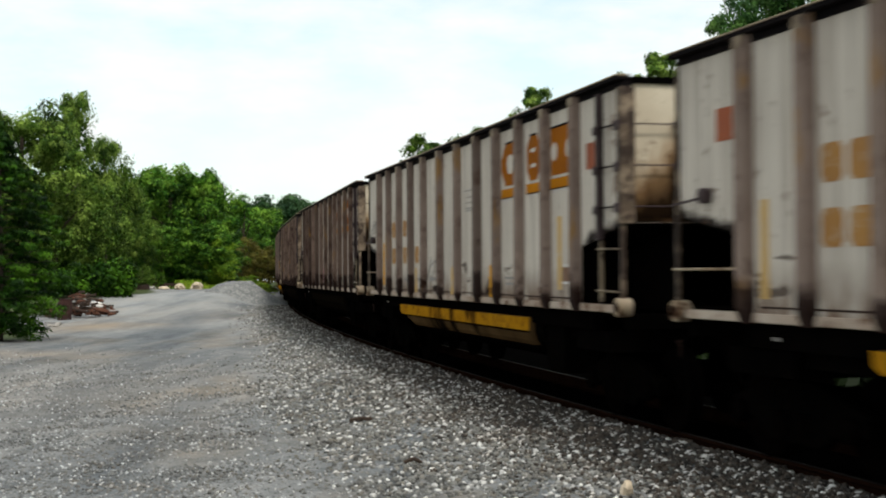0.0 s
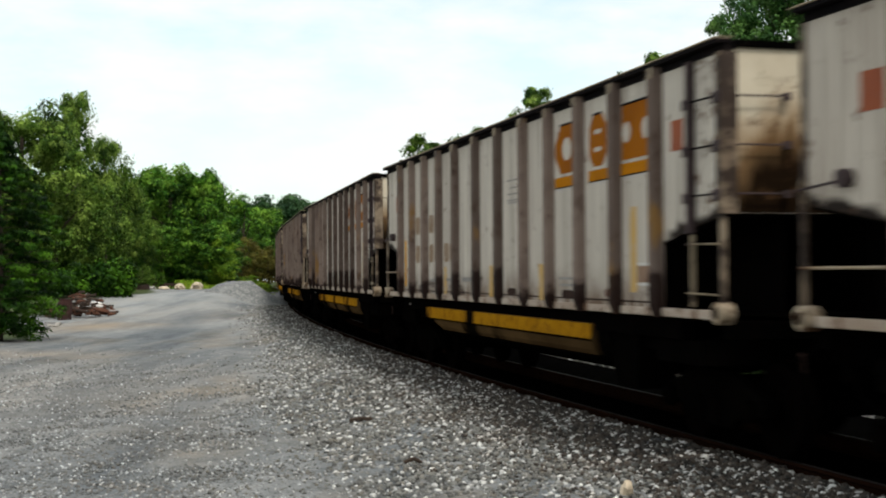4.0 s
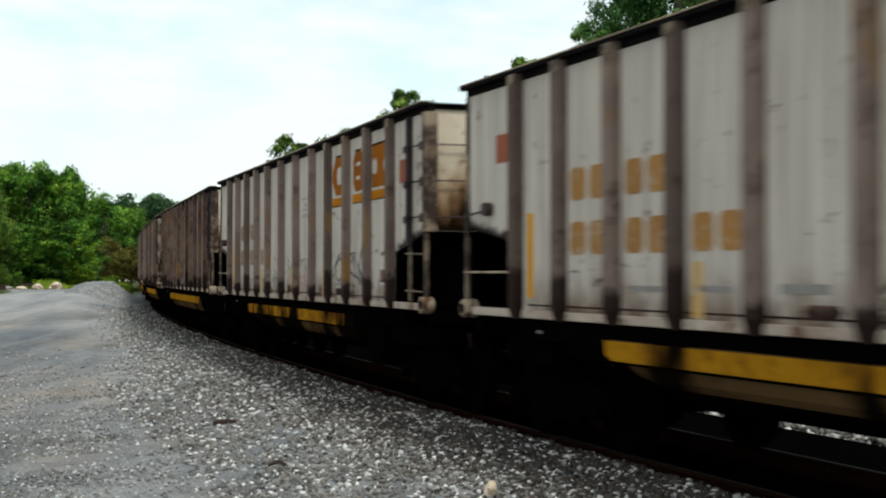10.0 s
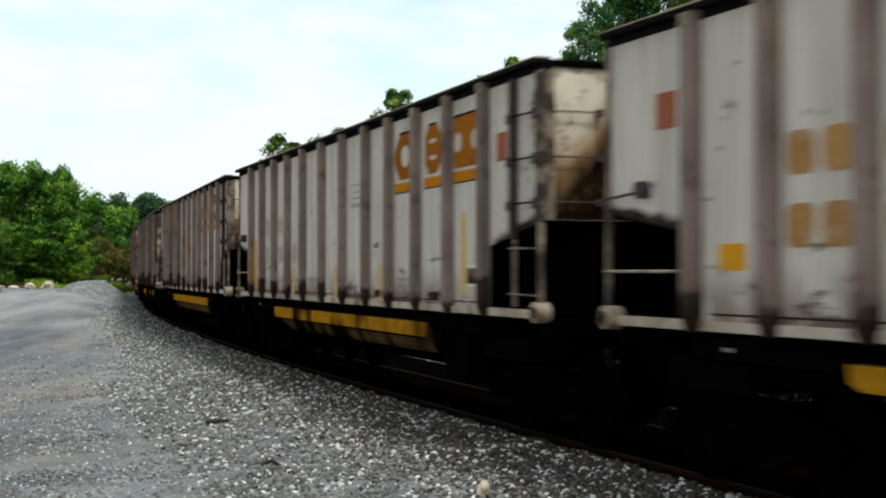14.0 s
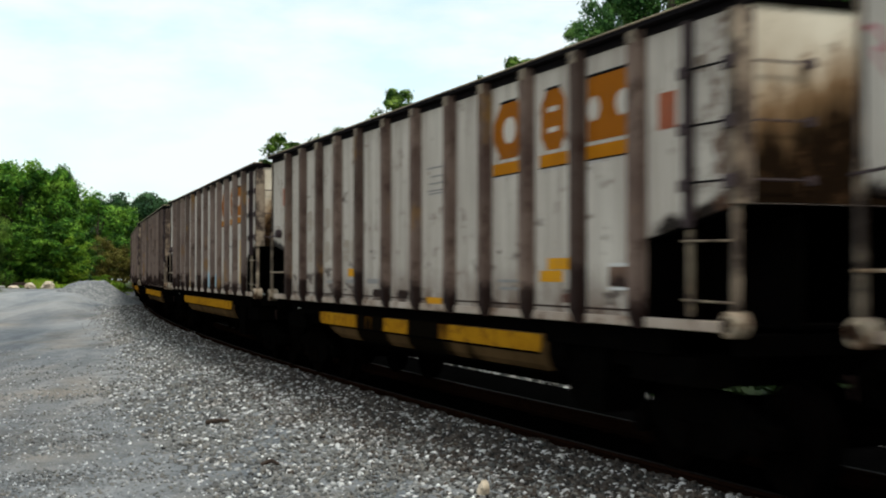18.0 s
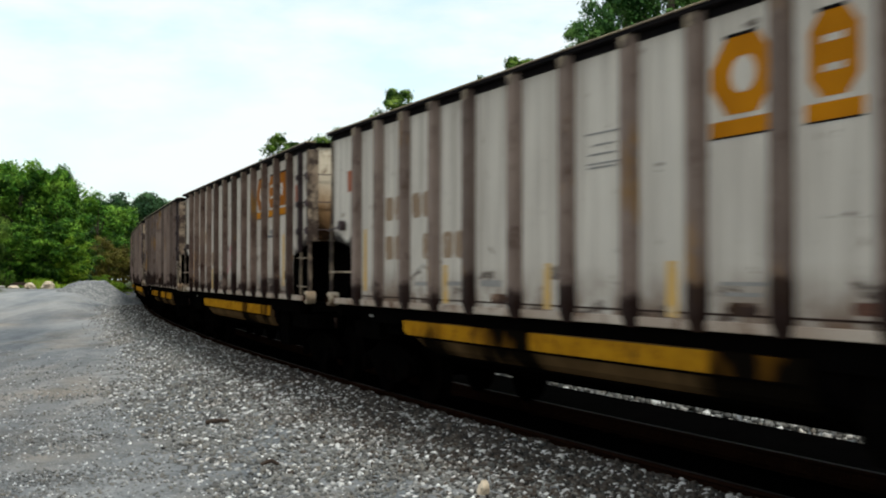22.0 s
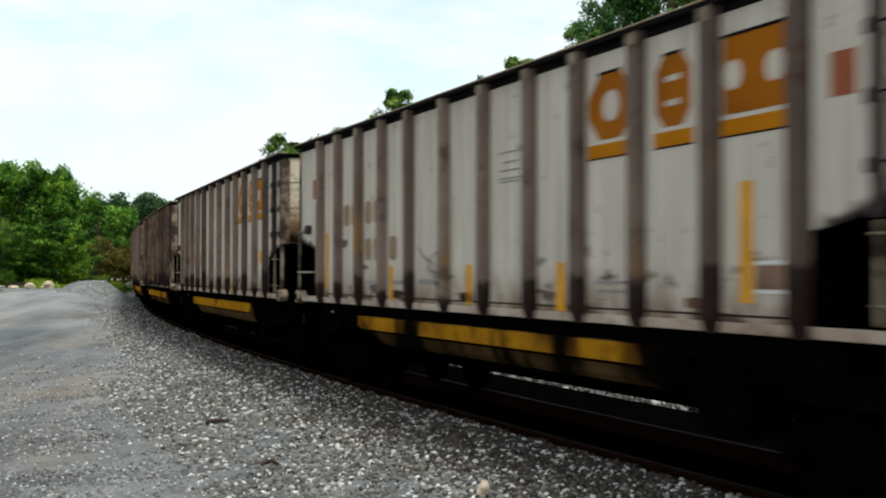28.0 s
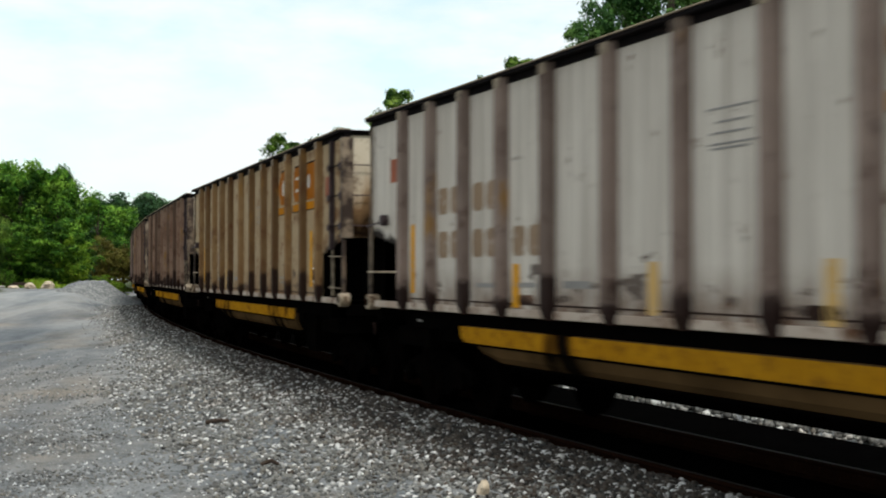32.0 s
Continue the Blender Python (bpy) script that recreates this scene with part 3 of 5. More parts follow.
def polar(bearing, distance):
    """x and y at a bearing (degrees, right of the first view) and a distance from the camera."""
    return distance * math.sin(radians(bearing)), distance * math.cos(radians(bearing))


def spread(lo, hi, step, far):
    """Coordinates, even between lo and hi and growing wider to far beyond."""
    mid = list(np.arange(lo, hi + 1e-6, step))
    g, up, down = step, [hi], [lo]
    while up[-1] < far:
        g *= 1.35
        up.append(up[-1] + g)
        down.append(down[-1] - g)
    return np.array(down[:0:-1] + mid + up[1:])


def build_ground():
    xs, ys = spread(-26, 14, 0.45, 4000), spread(-6, 104, 0.7, 4000)
    gx, gy = np.meshgrid(xs, ys)
    z, yard = land(gx.ravel(), gy.ravel())
    n, m = len(xs), len(ys)
    rng = np.random.default_rng(3)
    z = z + rng.normal(0, 0.008, z.shape)
    i = (np.arange(m - 1)[:, None] * n + np.arange(n - 1)[None, :]).ravel()
    quads = np.stack([i, i + 1, i + n + 1, i + n], 1)
    me = bulk("ground", np.stack([gx.ravel(), gy.ravel(), z], 1), quads, GROUND, True)
    at = me.attributes.new("yard", "FLOAT", "POINT")
    at.data.foreach_set("value", yard.astype(np.float32))
    fx, fy = gx.ravel(), gy.ravel()
    sand = np.zeros(len(fx))
    for b, d, a, c, f in ((-14.6, 52, 2.4, 2.6, 0.6), (-17.6, 36, 2.6, 2.2, 0.45), (-19.0, 24, 4.0, 9.0, 0.22), (-11.0, 62, 3.0, 7.0, 0.18)):
        px, py = polar(b, d)
        sand = np.maximum(sand, f * np.exp(-(((fx - px) / a) ** 2 + ((fy - py) / c) ** 2)))
    me.attributes.new("sand", "FLOAT", "POINT").data.foreach_set("value", sand.astype(np.float32))
    dust = np.zeros(len(fx))
    for b, d, a, c, f in ((-11.2, 80, 4.5, 13.0, 0.62), (-12.6, 66, 5.0, 9.0, 0.4), (-9.5, 55, 3.0, 8.0, 0.3)):
        px, py = polar(b, d)
        dust = np.maximum(dust, f * np.exp(-(((fx - px) / a) ** 2 + ((fy - py) / c) ** 2)))
    me.attributes.new("dust", "FLOAT", "POINT").data.foreach_set("value", dust.astype(np.float32))
    return tagged(new("ground", me), "grey crushed-stone yard with brown dusty patches, grass beyond", "ground", kind="structure")


build_ground()

CUBE = np.array([(x, y, z) for x in (-1, 1) for y in (-1, 1) for z in (-1, 1)], float)
CUBE_Q = np.array([(0, 1, 3, 2), (4, 6, 7, 5), (0, 4, 5, 1), (2, 3, 7, 6), (0, 2, 6, 4), (1, 5, 7, 3)])


def stones(name, pos, size, material, seed, label):
    """Broken stones: cubes squeezed, bent and turned at random."""
    rng = np.random.default_rng(seed)
    n = len(pos)
    v = CUBE[None] * rng.uniform(0.45, 1.0, (n, 1, 3)) + rng.uniform(-0.35, 0.35, (n, 8, 3))
    a = rng.normal(size=(n, 4))
    a /= np.linalg.norm(a, axis=1, keepdims=True)
    w, x, y, z = a.T
    R = np.stack([np.stack([1 - 2 * (y * y + z * z), 2 * (x * y - z * w), 2 * (x * z + y * w)], 1),
                  np.stack([2 * (x * y + z * w), 1 - 2 * (x * x + z * z), 2 * (y * z - x * w)], 1),
                  np.stack([2 * (x * z - y * w), 2 * (y * z + x * w), 1 - 2 * (x * x + y * y)], 1)], 1)
    v = np.einsum("nij,nkj->nki", R, v) * size[:, None, None] * np.array([1, 1, 0.8]) + pos[:, None, :]
    q = (CUBE_Q[None] + 8 * np.arange(n)[:, None, None]).reshape(-1, 4)
    return tagged(new(name, bulk(name, v.reshape(-1, 3), q, material)), label, "gravel", kind="stuff")


def build_ballast():
    rng = np.random.default_rng(11)
    P, Z, Q = [], [], []
    for s0, s1, per, size in ((7, 22, 470, 0.026), (22, 36, 280, 0.028), (36, 80, 70, 0.028)):
        n = int((s1 - s0) * 4.3 * per)
        s = rng.uniform(s0, s1, n)
        reach = np.interp(s, (16, 34), (1.0, 0.5))
        side = 0.88 + reach * np.where(rng.random(n) < 0.88, 6.8 * rng.beta(1.0, 3.3, n), np.where(s < 26, 8.5, 5.0) * rng.beta(1.0, 2.2, n)) + 0.05 * np.sin(s * 12.08)
        i = (s - LINE[0, 0]) / STEP
        j = i.astype(int)
        f = (i - j)[:, None]
        L0 = LINE[j, 1:] * (1 - f) + LINE[j + 1, 1:] * f
        x, y = L0[:, 0] - np.cos(L0[:, 2]) * side, L0[:, 1] + np.sin(L0[:, 2]) * side
        z, _ = land(x, y)
        P.append(np.stack([x, y, z + rng.uniform(-0.3, 0.5, n) * size], 1))
        Z.append(size * rng.uniform(0.6, 1.25, n) * np.where(side > 4.6, 0.55, 1.0))
        Q.append(side + rng.normal(0, 0.5, n) < np.interp(s, (20, 34), (2.3, 1.6)))
    P, Z, Q = np.concatenate(P), np.concatenate(Z), np.concatenate(Q)
    stones("track_ballast", P[~Q], Z[~Q], STONE, 5, "loose grey crushed stone ballast beside the track")
    stones("soiled_ballast", P[Q], Z[Q], BROWN_STONE, 8, "brown-stained crushed stone ballast along the tie ends, darkened for the train's shade")
    n = 5200
    s, side = rng.uniform(2, 60, n), -rng.uniform(2.8, 3.7, n)
    pts = [on_line(a, b)[0] for a, b in zip(s, side)]
    x, y = np.array([p.x for p in pts]), np.array([p.y for p in pts])
    z, _ = land(x, y)
    stones("far_side_ballast", np.stack([x, y, z + 0.01], 1), rng.uniform(0.03, 0.06, n), STONE, 6, "crushed stone ballast on the far side of the track")
    n = 32000
    y = 9.5 + 30 * rng.beta(1, 2.5, n)
    x = rng.uniform(-0.36, 0.14, n) * y
    d = line_distance(x, y)
    keep = d > 3.4 + rng.exponential(1.0, n)
    x, y = x[keep], y[keep]
    z, _ = land(x, y)
    stones("yard_gravel", np.stack([x, y, z], 1), rng.uniform(0.007, 0.017, len(x)) * (1 + y / 80), YARD_STONE, 7, "scattered grey gravel pressed into the yard")


build_ballast()


# ---- track ----
RAIL = [(-0.07, -0.185), (0.07, -0.185), (0.07, -0.17), (0.012, -0.145), (0.012, -0.045), (0.036, -0.03), (0.036, -0.004), (0.028, 0.0),
        (-0.028, 0.0), (-0.036, -0.004), (-0.036, -0.03), (-0.012, -0.045), (-0.012, -0.145), (-0.07, -0.17)]


def rail_mesh(side, outline):
    n = len(outline)
    ss = list(np.arange(S0 + 2, -30, 6.0)) + list(np.arange(-30, 130, 1.5)) + list(np.arange(130, S1 - 4, 6.0))
    v = []
    for s in ss:
        for o, z in outline:
            v.append(on_line(s, side + o, z)[0])
    f = [(i * n + k, i * n + (k + 1) % n, (i + 1) * n + (k + 1) % n, (i + 1) * n + k) for i in range(len(ss) - 1) for k in range(n)]
    return Shape().add(v, f)


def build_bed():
    """Ballast between and beside the rails, its black made of coal fouling and the shade under the cars."""
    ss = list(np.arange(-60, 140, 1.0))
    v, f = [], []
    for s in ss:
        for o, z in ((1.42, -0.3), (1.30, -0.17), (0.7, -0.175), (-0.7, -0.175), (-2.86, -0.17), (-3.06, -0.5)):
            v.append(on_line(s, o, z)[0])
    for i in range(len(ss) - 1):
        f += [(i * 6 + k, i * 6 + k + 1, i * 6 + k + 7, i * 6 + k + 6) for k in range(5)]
    thing("track_bed", Shape().add(v, f), COAL_SHADE, "ballast bed between the ties, black with coal and the train's painted-in shade", "ballast", kind="structure")


build_bed()


def build_track():
    track = tagged(new("railway_track"), "rusty steel rails on dark creosoted wooden ties", "railway track", kind="structure")
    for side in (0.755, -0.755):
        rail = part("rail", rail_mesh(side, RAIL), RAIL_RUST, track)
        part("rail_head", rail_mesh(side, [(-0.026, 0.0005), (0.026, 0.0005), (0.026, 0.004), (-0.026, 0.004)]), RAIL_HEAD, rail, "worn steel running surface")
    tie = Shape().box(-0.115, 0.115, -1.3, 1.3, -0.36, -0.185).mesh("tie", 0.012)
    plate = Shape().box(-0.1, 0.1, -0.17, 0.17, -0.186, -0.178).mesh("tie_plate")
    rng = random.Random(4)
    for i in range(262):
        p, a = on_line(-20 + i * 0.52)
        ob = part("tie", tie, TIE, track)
        ob.matrix_basis = Matrix.Translation(p + Vector((0, 0, rng.uniform(-0.012, 0.006)))) @ pose(0, 0, 0, 0, 0, 90 - math.degrees(a) + rng.uniform(-1, 1))
        if 44 < i < 110:
            for side in (0.755, -0.755):
                part("tie_plate", plate, RAIL_RUST, ob, at=(0, side, 0))


build_track()

# ---- coal gondolas ----
CAR_LENGTH = 16.18          # over the couplers
HALF = 7.475                # half the body's length
RIBS = (6.15, 5.18, 4.16, 3.12, 2.04, 0.81, -0.38, -1.57, -2.63, -3.73, -4.87, -5.98)
RUNGS = (3.34, 2.90, 2.46, 2.01, 1.55)


def both(name, shape, material, parent, label="", bevel=0.0):
    """A part on the near side and its twin half a turn round."""
    return part(name, shape, material, parent, label, bevel), part(name, shape.turned(), material, parent, label, bevel)


def lathe(profile, n):
    """A turned piece about the y axis from pairs of y and radius."""
    v = [(r * math.cos(2 * math.pi * i / n), y, r * math.sin(2 * math.pi * i / n)) for y, r in profile for i in range(n)]
    m = len(profile)
    f = [(k * n + i, k * n + (i + 1) % n, (k + 1) * n + (i + 1) % n, (k + 1) * n + i) for k in range(m - 1) for i in range(n)]
    return Shape().add(v, f + [tuple(range(n)), tuple(range(m * n - 1, (m - 1) * n - 1, -1))])


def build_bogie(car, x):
    # bogie colour carries the darkness below the car body
    bogie = part("bogie", Shape().box(-0.16, 0.16, -0.95, 0.95, 0.42, 0.72), SOOT_SHADE, car, "cast-steel bogie, near-black with the shade under the car", 0.02, (x, 0, 0))
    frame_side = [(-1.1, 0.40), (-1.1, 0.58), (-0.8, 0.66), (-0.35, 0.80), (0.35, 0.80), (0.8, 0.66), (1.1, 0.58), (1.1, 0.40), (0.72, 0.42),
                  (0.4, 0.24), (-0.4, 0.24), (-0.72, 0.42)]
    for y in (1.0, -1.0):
        part("sideframe", Shape().prism(frame_side, y - 0.07, y + 0.07), SOOT_SHADE, bogie, "", 0.015)
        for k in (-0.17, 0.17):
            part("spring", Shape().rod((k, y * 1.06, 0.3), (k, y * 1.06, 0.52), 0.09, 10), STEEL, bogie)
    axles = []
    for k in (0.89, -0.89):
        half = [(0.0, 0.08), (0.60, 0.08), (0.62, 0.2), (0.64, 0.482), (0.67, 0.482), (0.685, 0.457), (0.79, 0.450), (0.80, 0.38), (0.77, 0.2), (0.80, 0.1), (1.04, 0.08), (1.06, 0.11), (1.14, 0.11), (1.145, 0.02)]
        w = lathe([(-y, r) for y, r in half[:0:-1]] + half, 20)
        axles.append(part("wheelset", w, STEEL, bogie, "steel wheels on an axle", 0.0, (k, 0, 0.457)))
    return axles


def tub_shape(half):
    """The rounded bottom between the bogies, its front end drawn up; half: its outline on one side, from the top."""
    ring = half + [(-y, z) for y, z in half[::-1]]
    n = len(ring)
    s = Shape()
    v = []
    for x, lift in ((-3.93, 0.03), (-3.9, 0.0), (-3.7, 0.0), (3.5, 0.0), (4.0, 0.2), (4.3, 0.5), (4.44, 0.85)):
        v += [(x, y * (1 - 0.02 * lift), z + (1.175 - z) * lift) for y, z in ring]
    f = [(i * n + k, i * n + (k + 1) % n, (i + 1) * n + (k + 1) % n, (i + 1) * n + k) for i in range(6) for k in range(n)]
    return s.add(v, f + [tuple(range(n)), tuple(range(7 * n - 1, 6 * n - 1, -1))])


def build_car(look_name):
    paint, rib_paint = PAINT[look_name], RIB[look_name]
    car = new("coal_gondola")
    side = [(-6.05, 1.36), (6.05, 1.36), (6.05, 2.06), (HALF, 2.29), (HALF, 3.742), (-HALF, 3.742), (-HALF, 2.29), (-6.05, 2.06)]
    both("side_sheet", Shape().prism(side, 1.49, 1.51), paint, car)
    for x in RIBS:
        w = 0.102
        rib = Shape()
        hat = [(x - w, 1.51), (x - w + 0.025, 1.605), (x + w - 0.025, 1.605), (x + w, 1.51)]
        rib.add([(a, b, 1.44) for a, b in hat] + [(a, b, 3.808) for a, b in hat]
                + [(x - 0.085, 1.51, 1.31), (x - 0.065, 1.565, 1.31), (x + 0.065, 1.565, 1.31), (x + 0.085, 1.51, 1.31)],
                [(0, 1, 5, 4), (1, 2, 6, 5), (2, 3, 7, 6), (4, 5, 6, 7), (8, 9, 1, 0), (9, 10, 2, 1), (10, 11, 3, 2), (11, 10, 9, 8), (0, 4, 7, 3), (8, 0, 3, 11)])
        both("rib", rib, rib_paint, car)
        part("rib_cap", Shape().box(x - 0.075, x + 0.075, 1.6055, 1.612, 3.70, 3.809), LADDER, car)
    # the shadow gap below the rim is put into the chord's black
    both("top_chord", Shape().box(-HALF - 0.01, HALF + 0.01, 1.43, 1.528, 3.744, 3.809), BLACK, car, "recessed top chord, near-black with the rim's shade", 0.006)
    both("rim_strip", Shape().box(-HALF - 0.03, HALF + 0.03, 1.43, 1.61, 3.811, 3.852), BLACK, car, "", 0.006)
    both("rim_lip", Shape().box(-HALF - 0.03, HALF + 0.03, 1.45, 1.618, 3.8525, 3.868), RIM_TOP, car, "worn pale rim", 0.003)
    both("end_chord", Shape().box(HALF - 0.05, HALF + 0.012, -1.428, 1.428, 3.775, 3.85), SOOT_SHADE, car)
    both("end_wall", Shape().box(HALF - 0.035, HALF - 0.012, -1.488, 1.488, 2.29, 3.774), END_PAINT, car, "cream end wall with brown soot stains")
    # recess sheets in near-black, the shade of the open ends in their colour
    both("slope_sheet", Shape().prism([(6.06, 2.03), (6.06, 2.06), (HALF - 0.04, 2.288), (HALF - 0.04, 2.26)], -1.487, 1.487), SOOT_SHADE, car)
    both("bulkhead", Shape().box(6.035, 6.058, -1.487, 1.487, 1.385, 2.06), SOOT_SHADE, car)
    both("side_sill", Shape().box(-6.06, 6.06, 1.47, 1.528, 1.32, 1.402), SILL, car, "rusty side sill", 0.006)
    both("sill_end", Shape().box(6.062, 7.32, 1.47, 1.53, 1.32, 1.405), SILL, car, "", 0.006)
    both("sill_end", Shape().box(-6.062, -7.32, 1.47, 1.53, 1.32, 1.405), SILL, car, "", 0.006)
    both("weld_seam", Shape().box(-5.95, 5.95, 1.5102, 1.5135, 1.445, 1.462), RIB["soiled"], car)
    both("sill_channel", Shape().box(-6.3, 6.3, 1.30, 1.44, 1.10, 1.312), SOOT_SHADE, car)
    part("floor", Shape().box(-6.04, 6.04, -1.486, 1.486, 1.362, 1.38), COAL_SHADE, car)
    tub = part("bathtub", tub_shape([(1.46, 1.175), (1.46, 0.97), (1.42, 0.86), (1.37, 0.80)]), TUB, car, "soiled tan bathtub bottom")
    # separate belly: the unlit underside is painted near-black
    part("belly", tub_shape([(1.36, 0.796), (1.33, 0.76), (1.16, 0.67), (0.9, 0.60), (0.5, 0.55)]), SOOT_SHADE, tub, "tub underside, its shade put in as near-black")
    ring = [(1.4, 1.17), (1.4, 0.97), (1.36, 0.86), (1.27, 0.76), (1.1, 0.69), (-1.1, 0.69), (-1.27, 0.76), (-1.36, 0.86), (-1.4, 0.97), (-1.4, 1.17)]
    # end face blackened to stand for its shade
    part("tub_end", Shape().sweep(ring, -4.3, -3.935), SOOT_SHADE, tub)
    part("cross_bearer", Shape().prism([(-4.32, 1.09), (-4.32, 0.62), (-4.5, 0.5), (-5.0, 0.5), (-5.06, 1.09)], 0.9, 1.36), SOOT_SHADE, car)
    for y in (1.462, -1.462):
        part("yellow_band", Shape().prism([(-3.86, 0.99), (-3.90, 1.04), (-3.90, 1.165), (4.42, 1.165), (4.40, 1.04), (4.28, 0.99)], y, y * 1.012), YELLOW, tub, "yellow band with black spills")
        part("seam", Shape().box(-3.86, 4.24, y, y * 1.009, 0.965, 0.985), SOOT_SHADE, tub)
    part("centre_sill", Shape().box(-7.5, 7.5, -0.2, 0.2, 0.88, 1.1).box(-7.5, -4.2, -0.2, 0.2, 1.1, 1.34).box(4.2, 7.5, -0.2, 0.2, 1.1, 1.34), SOOT_SHADE, car)
    both("bolster", Shape().box(5.6, 6.7, -1.4, 1.4, 0.86, 1.09), SOOT_SHADE, car)
    both("end_sill", Shape().box(7.25, 7.44, -1.44, 1.44, 1.15, 1.31), SOOT_SHADE, car)
    both("end_platform", Shape().box(6.1, 7.4, -1.0, 1.0, 1.345, 1.375), SOOT_SHADE, car)
    both("crossbearer", Shape().box(4.2, 5.6, -1.3, 1.3, 0.95, 1.09), SOOT_SHADE, car)
    # unseen webs added to block light through the open ends
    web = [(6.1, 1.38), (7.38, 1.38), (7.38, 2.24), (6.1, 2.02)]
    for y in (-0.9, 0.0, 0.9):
        both("slope_web", Shape().prism(web, y - 0.01, y + 0.01), SOOT_SHADE, car)
    for x in (HALF - 0.055, -HALF + 0.055):
        for y in (1.0, -1.0):
            disc = part("corner_casting", Shape().rod((x, y * 1.44, 1.385), (x, y * 1.60, 1.385), 0.104, 20), CASTING, car, "round pale corner casting", 0.012)
            part("eye", Shape().rod((x, y * 1.601, 1.385), (x, y * 1.612, 1.385), 0.056, 12), RAIL_RUST, disc, "rusty eye")
    # ladder at the near end of each side, single post at the other
    both("corner_post", Shape().box(-HALF - 0.005, -HALF + 0.085, 1.512, 1.575, 2.28, 3.74).box(-HALF - 0.02, -HALF - 0.006, 1.40, 1.56, 2.28, 3.74), CORNER, car, "soiled corner post", 0.004)
    both("lower_post", Shape().box(-HALF + 0.005, -HALF + 0.06, 1.50, 1.555, 1.48, 2.275), CORNER, car, "", 0.006)
    both("stile", Shape().box(-6.84, -6.775, 1.513, 1.59, 2.12, 3.74), DARK_BAR, car, "dark ladder stile", 0.004)
    both("lower_stile", Shape().box(-6.83, -6.78, 1.51, 1.55, 1.43, 2.11), LADDER, car, "", 0.004)
    for z in RUNGS:
        both("rung", Shape().rod((-HALF + 0.01, 1.585, z), (-6.79, 1.585, z + 0.01), 0.0105, 6), BLACK if z > 2.3 else LADDER, car)
    for z in RUNGS[:3]:
        both("rung_bracket", Shape().box(-HALF - 0.03, -HALF + 0.12, 1.576, 1.60, z - 0.065, z + 0.045), DARK_BAR, car, "", 0.012)
        both("rung_bracket", Shape().box(-6.87, -6.74, 1.591, 1.615, z - 0.06, z + 0.04), DARK_BAR, car, "", 0.014)
        both("grab_iron", Shape().rod((-HALF - 0.05, 1.42, z), (-HALF - 0.05, 0.92, z), 0.009, 6).box(-HALF - 0.06, -HALF - 0.012, 0.89, 0.96, z - 0.035, z + 0.035), DARK_BAR, car)
    both("end_post", Shape().box(HALF - 0.06, HALF - 0.005, 1.512, 1.555, 1.48, 2.5).box(HALF - 0.05, HALF + 0.01, 1.512, 1.535, 2.5, 3.74), CORNER, car, "", 0.005)
    both("end_rail", Shape().rod((HALF - 0.03, 1.57, 1.785), (6.2, 1.57, 1.785), 0.014, 6), CASTING, car, "pale horizontal handrail")
    both("end_grab", Shape().rod((HALF - 0.02, 1.585, 2.40), (6.9, 1.585, 2.44), 0.013, 6).rod((6.86, 1.51, 2.46), (6.86, 1.60, 2.46), 0.075, 10), DARK_BAR, car)
    for x in (1, -1):
        c = Shape().box(x * 7.3, x * 7.86, -0.07, 0.07, 0.80, 0.96).box(x * 7.84, x * 8.08, -0.15, 0.10, 0.74, 1.02).box(x * 7.3, x * 7.45, -0.3, 0.3, 0.72, 1.08)
        part("coupler", c, STEEL, car, "steel knuckle coupler", 0.012)
        hose = Shape()
        pts = [(x * 7.5, 0.3, 0.86), (x * 7.72, 0.33, 0.62), (x * 7.92, 0.2, 0.46), (x * 8.07, 0.06, 0.5)]
        for a, b in zip(pts, pts[1:]):
            hose.rod(a, b, 0.025, 6)
        part("air_hose", hose, SOOT_SHADE, car)
    both("sill_plate", Shape().box(5.76, 5.86, 1.441, 1.452, 1.17, 1.20), MARK_GREY, car, "small pale plate", 0.004)
    lever = Shape().rod((7.62, 0.1, 1.12), (7.66, 1.30, 1.14), 0.016, 6).rod((7.66, 1.30, 1.14), (7.70, 1.39, 1.06), 0.016, 6)
    both("cut_lever", lever, SOOT_SHADE, car)
    both("lever_handle", Shape().rod((7.70, 1.39, 1.07), (7.67, 1.40, 0.93), 0.014, 8, 0.009).rod((7.72, 1.39, 1.08), (7.70, 1.39, 1.06), 0.024, 8), RIB["soiled"], car, "worn lever handle")
    axles = build_bogie(car, 6.17) + build_bogie(car, -6.17)
    return car, axles


def panel(x, z, w, h, corner=0.0, y=1.5105, t=0.004):
    """A thin painted patch on the near side, its corners cut."""
    a, b = w / 2, h / 2
    c = corner
    o = [(x - a + c, z - b), (x + a - c, z - b), (x + a, z - b + c), (x + a, z + b - c), (x + a - c, z + b), (x - a + c, z + b), (x - a, z + b - c), (x - a, z - b + c)]
    if not c:
        o = [(x - a, z - b), (x + a, z - b), (x + a, z + b), (x - a, z + b)]
    return Shape().prism(o, y, y + t)


def disc(x, z, r, y=1.5105, t=0.004, n=14, squeeze=1.0):
    return Shape().prism([(x + r * squeeze * math.cos(2 * math.pi * i / n), z + r * math.sin(2 * math.pi * i / n)) for i in range(n)], y, y + t)


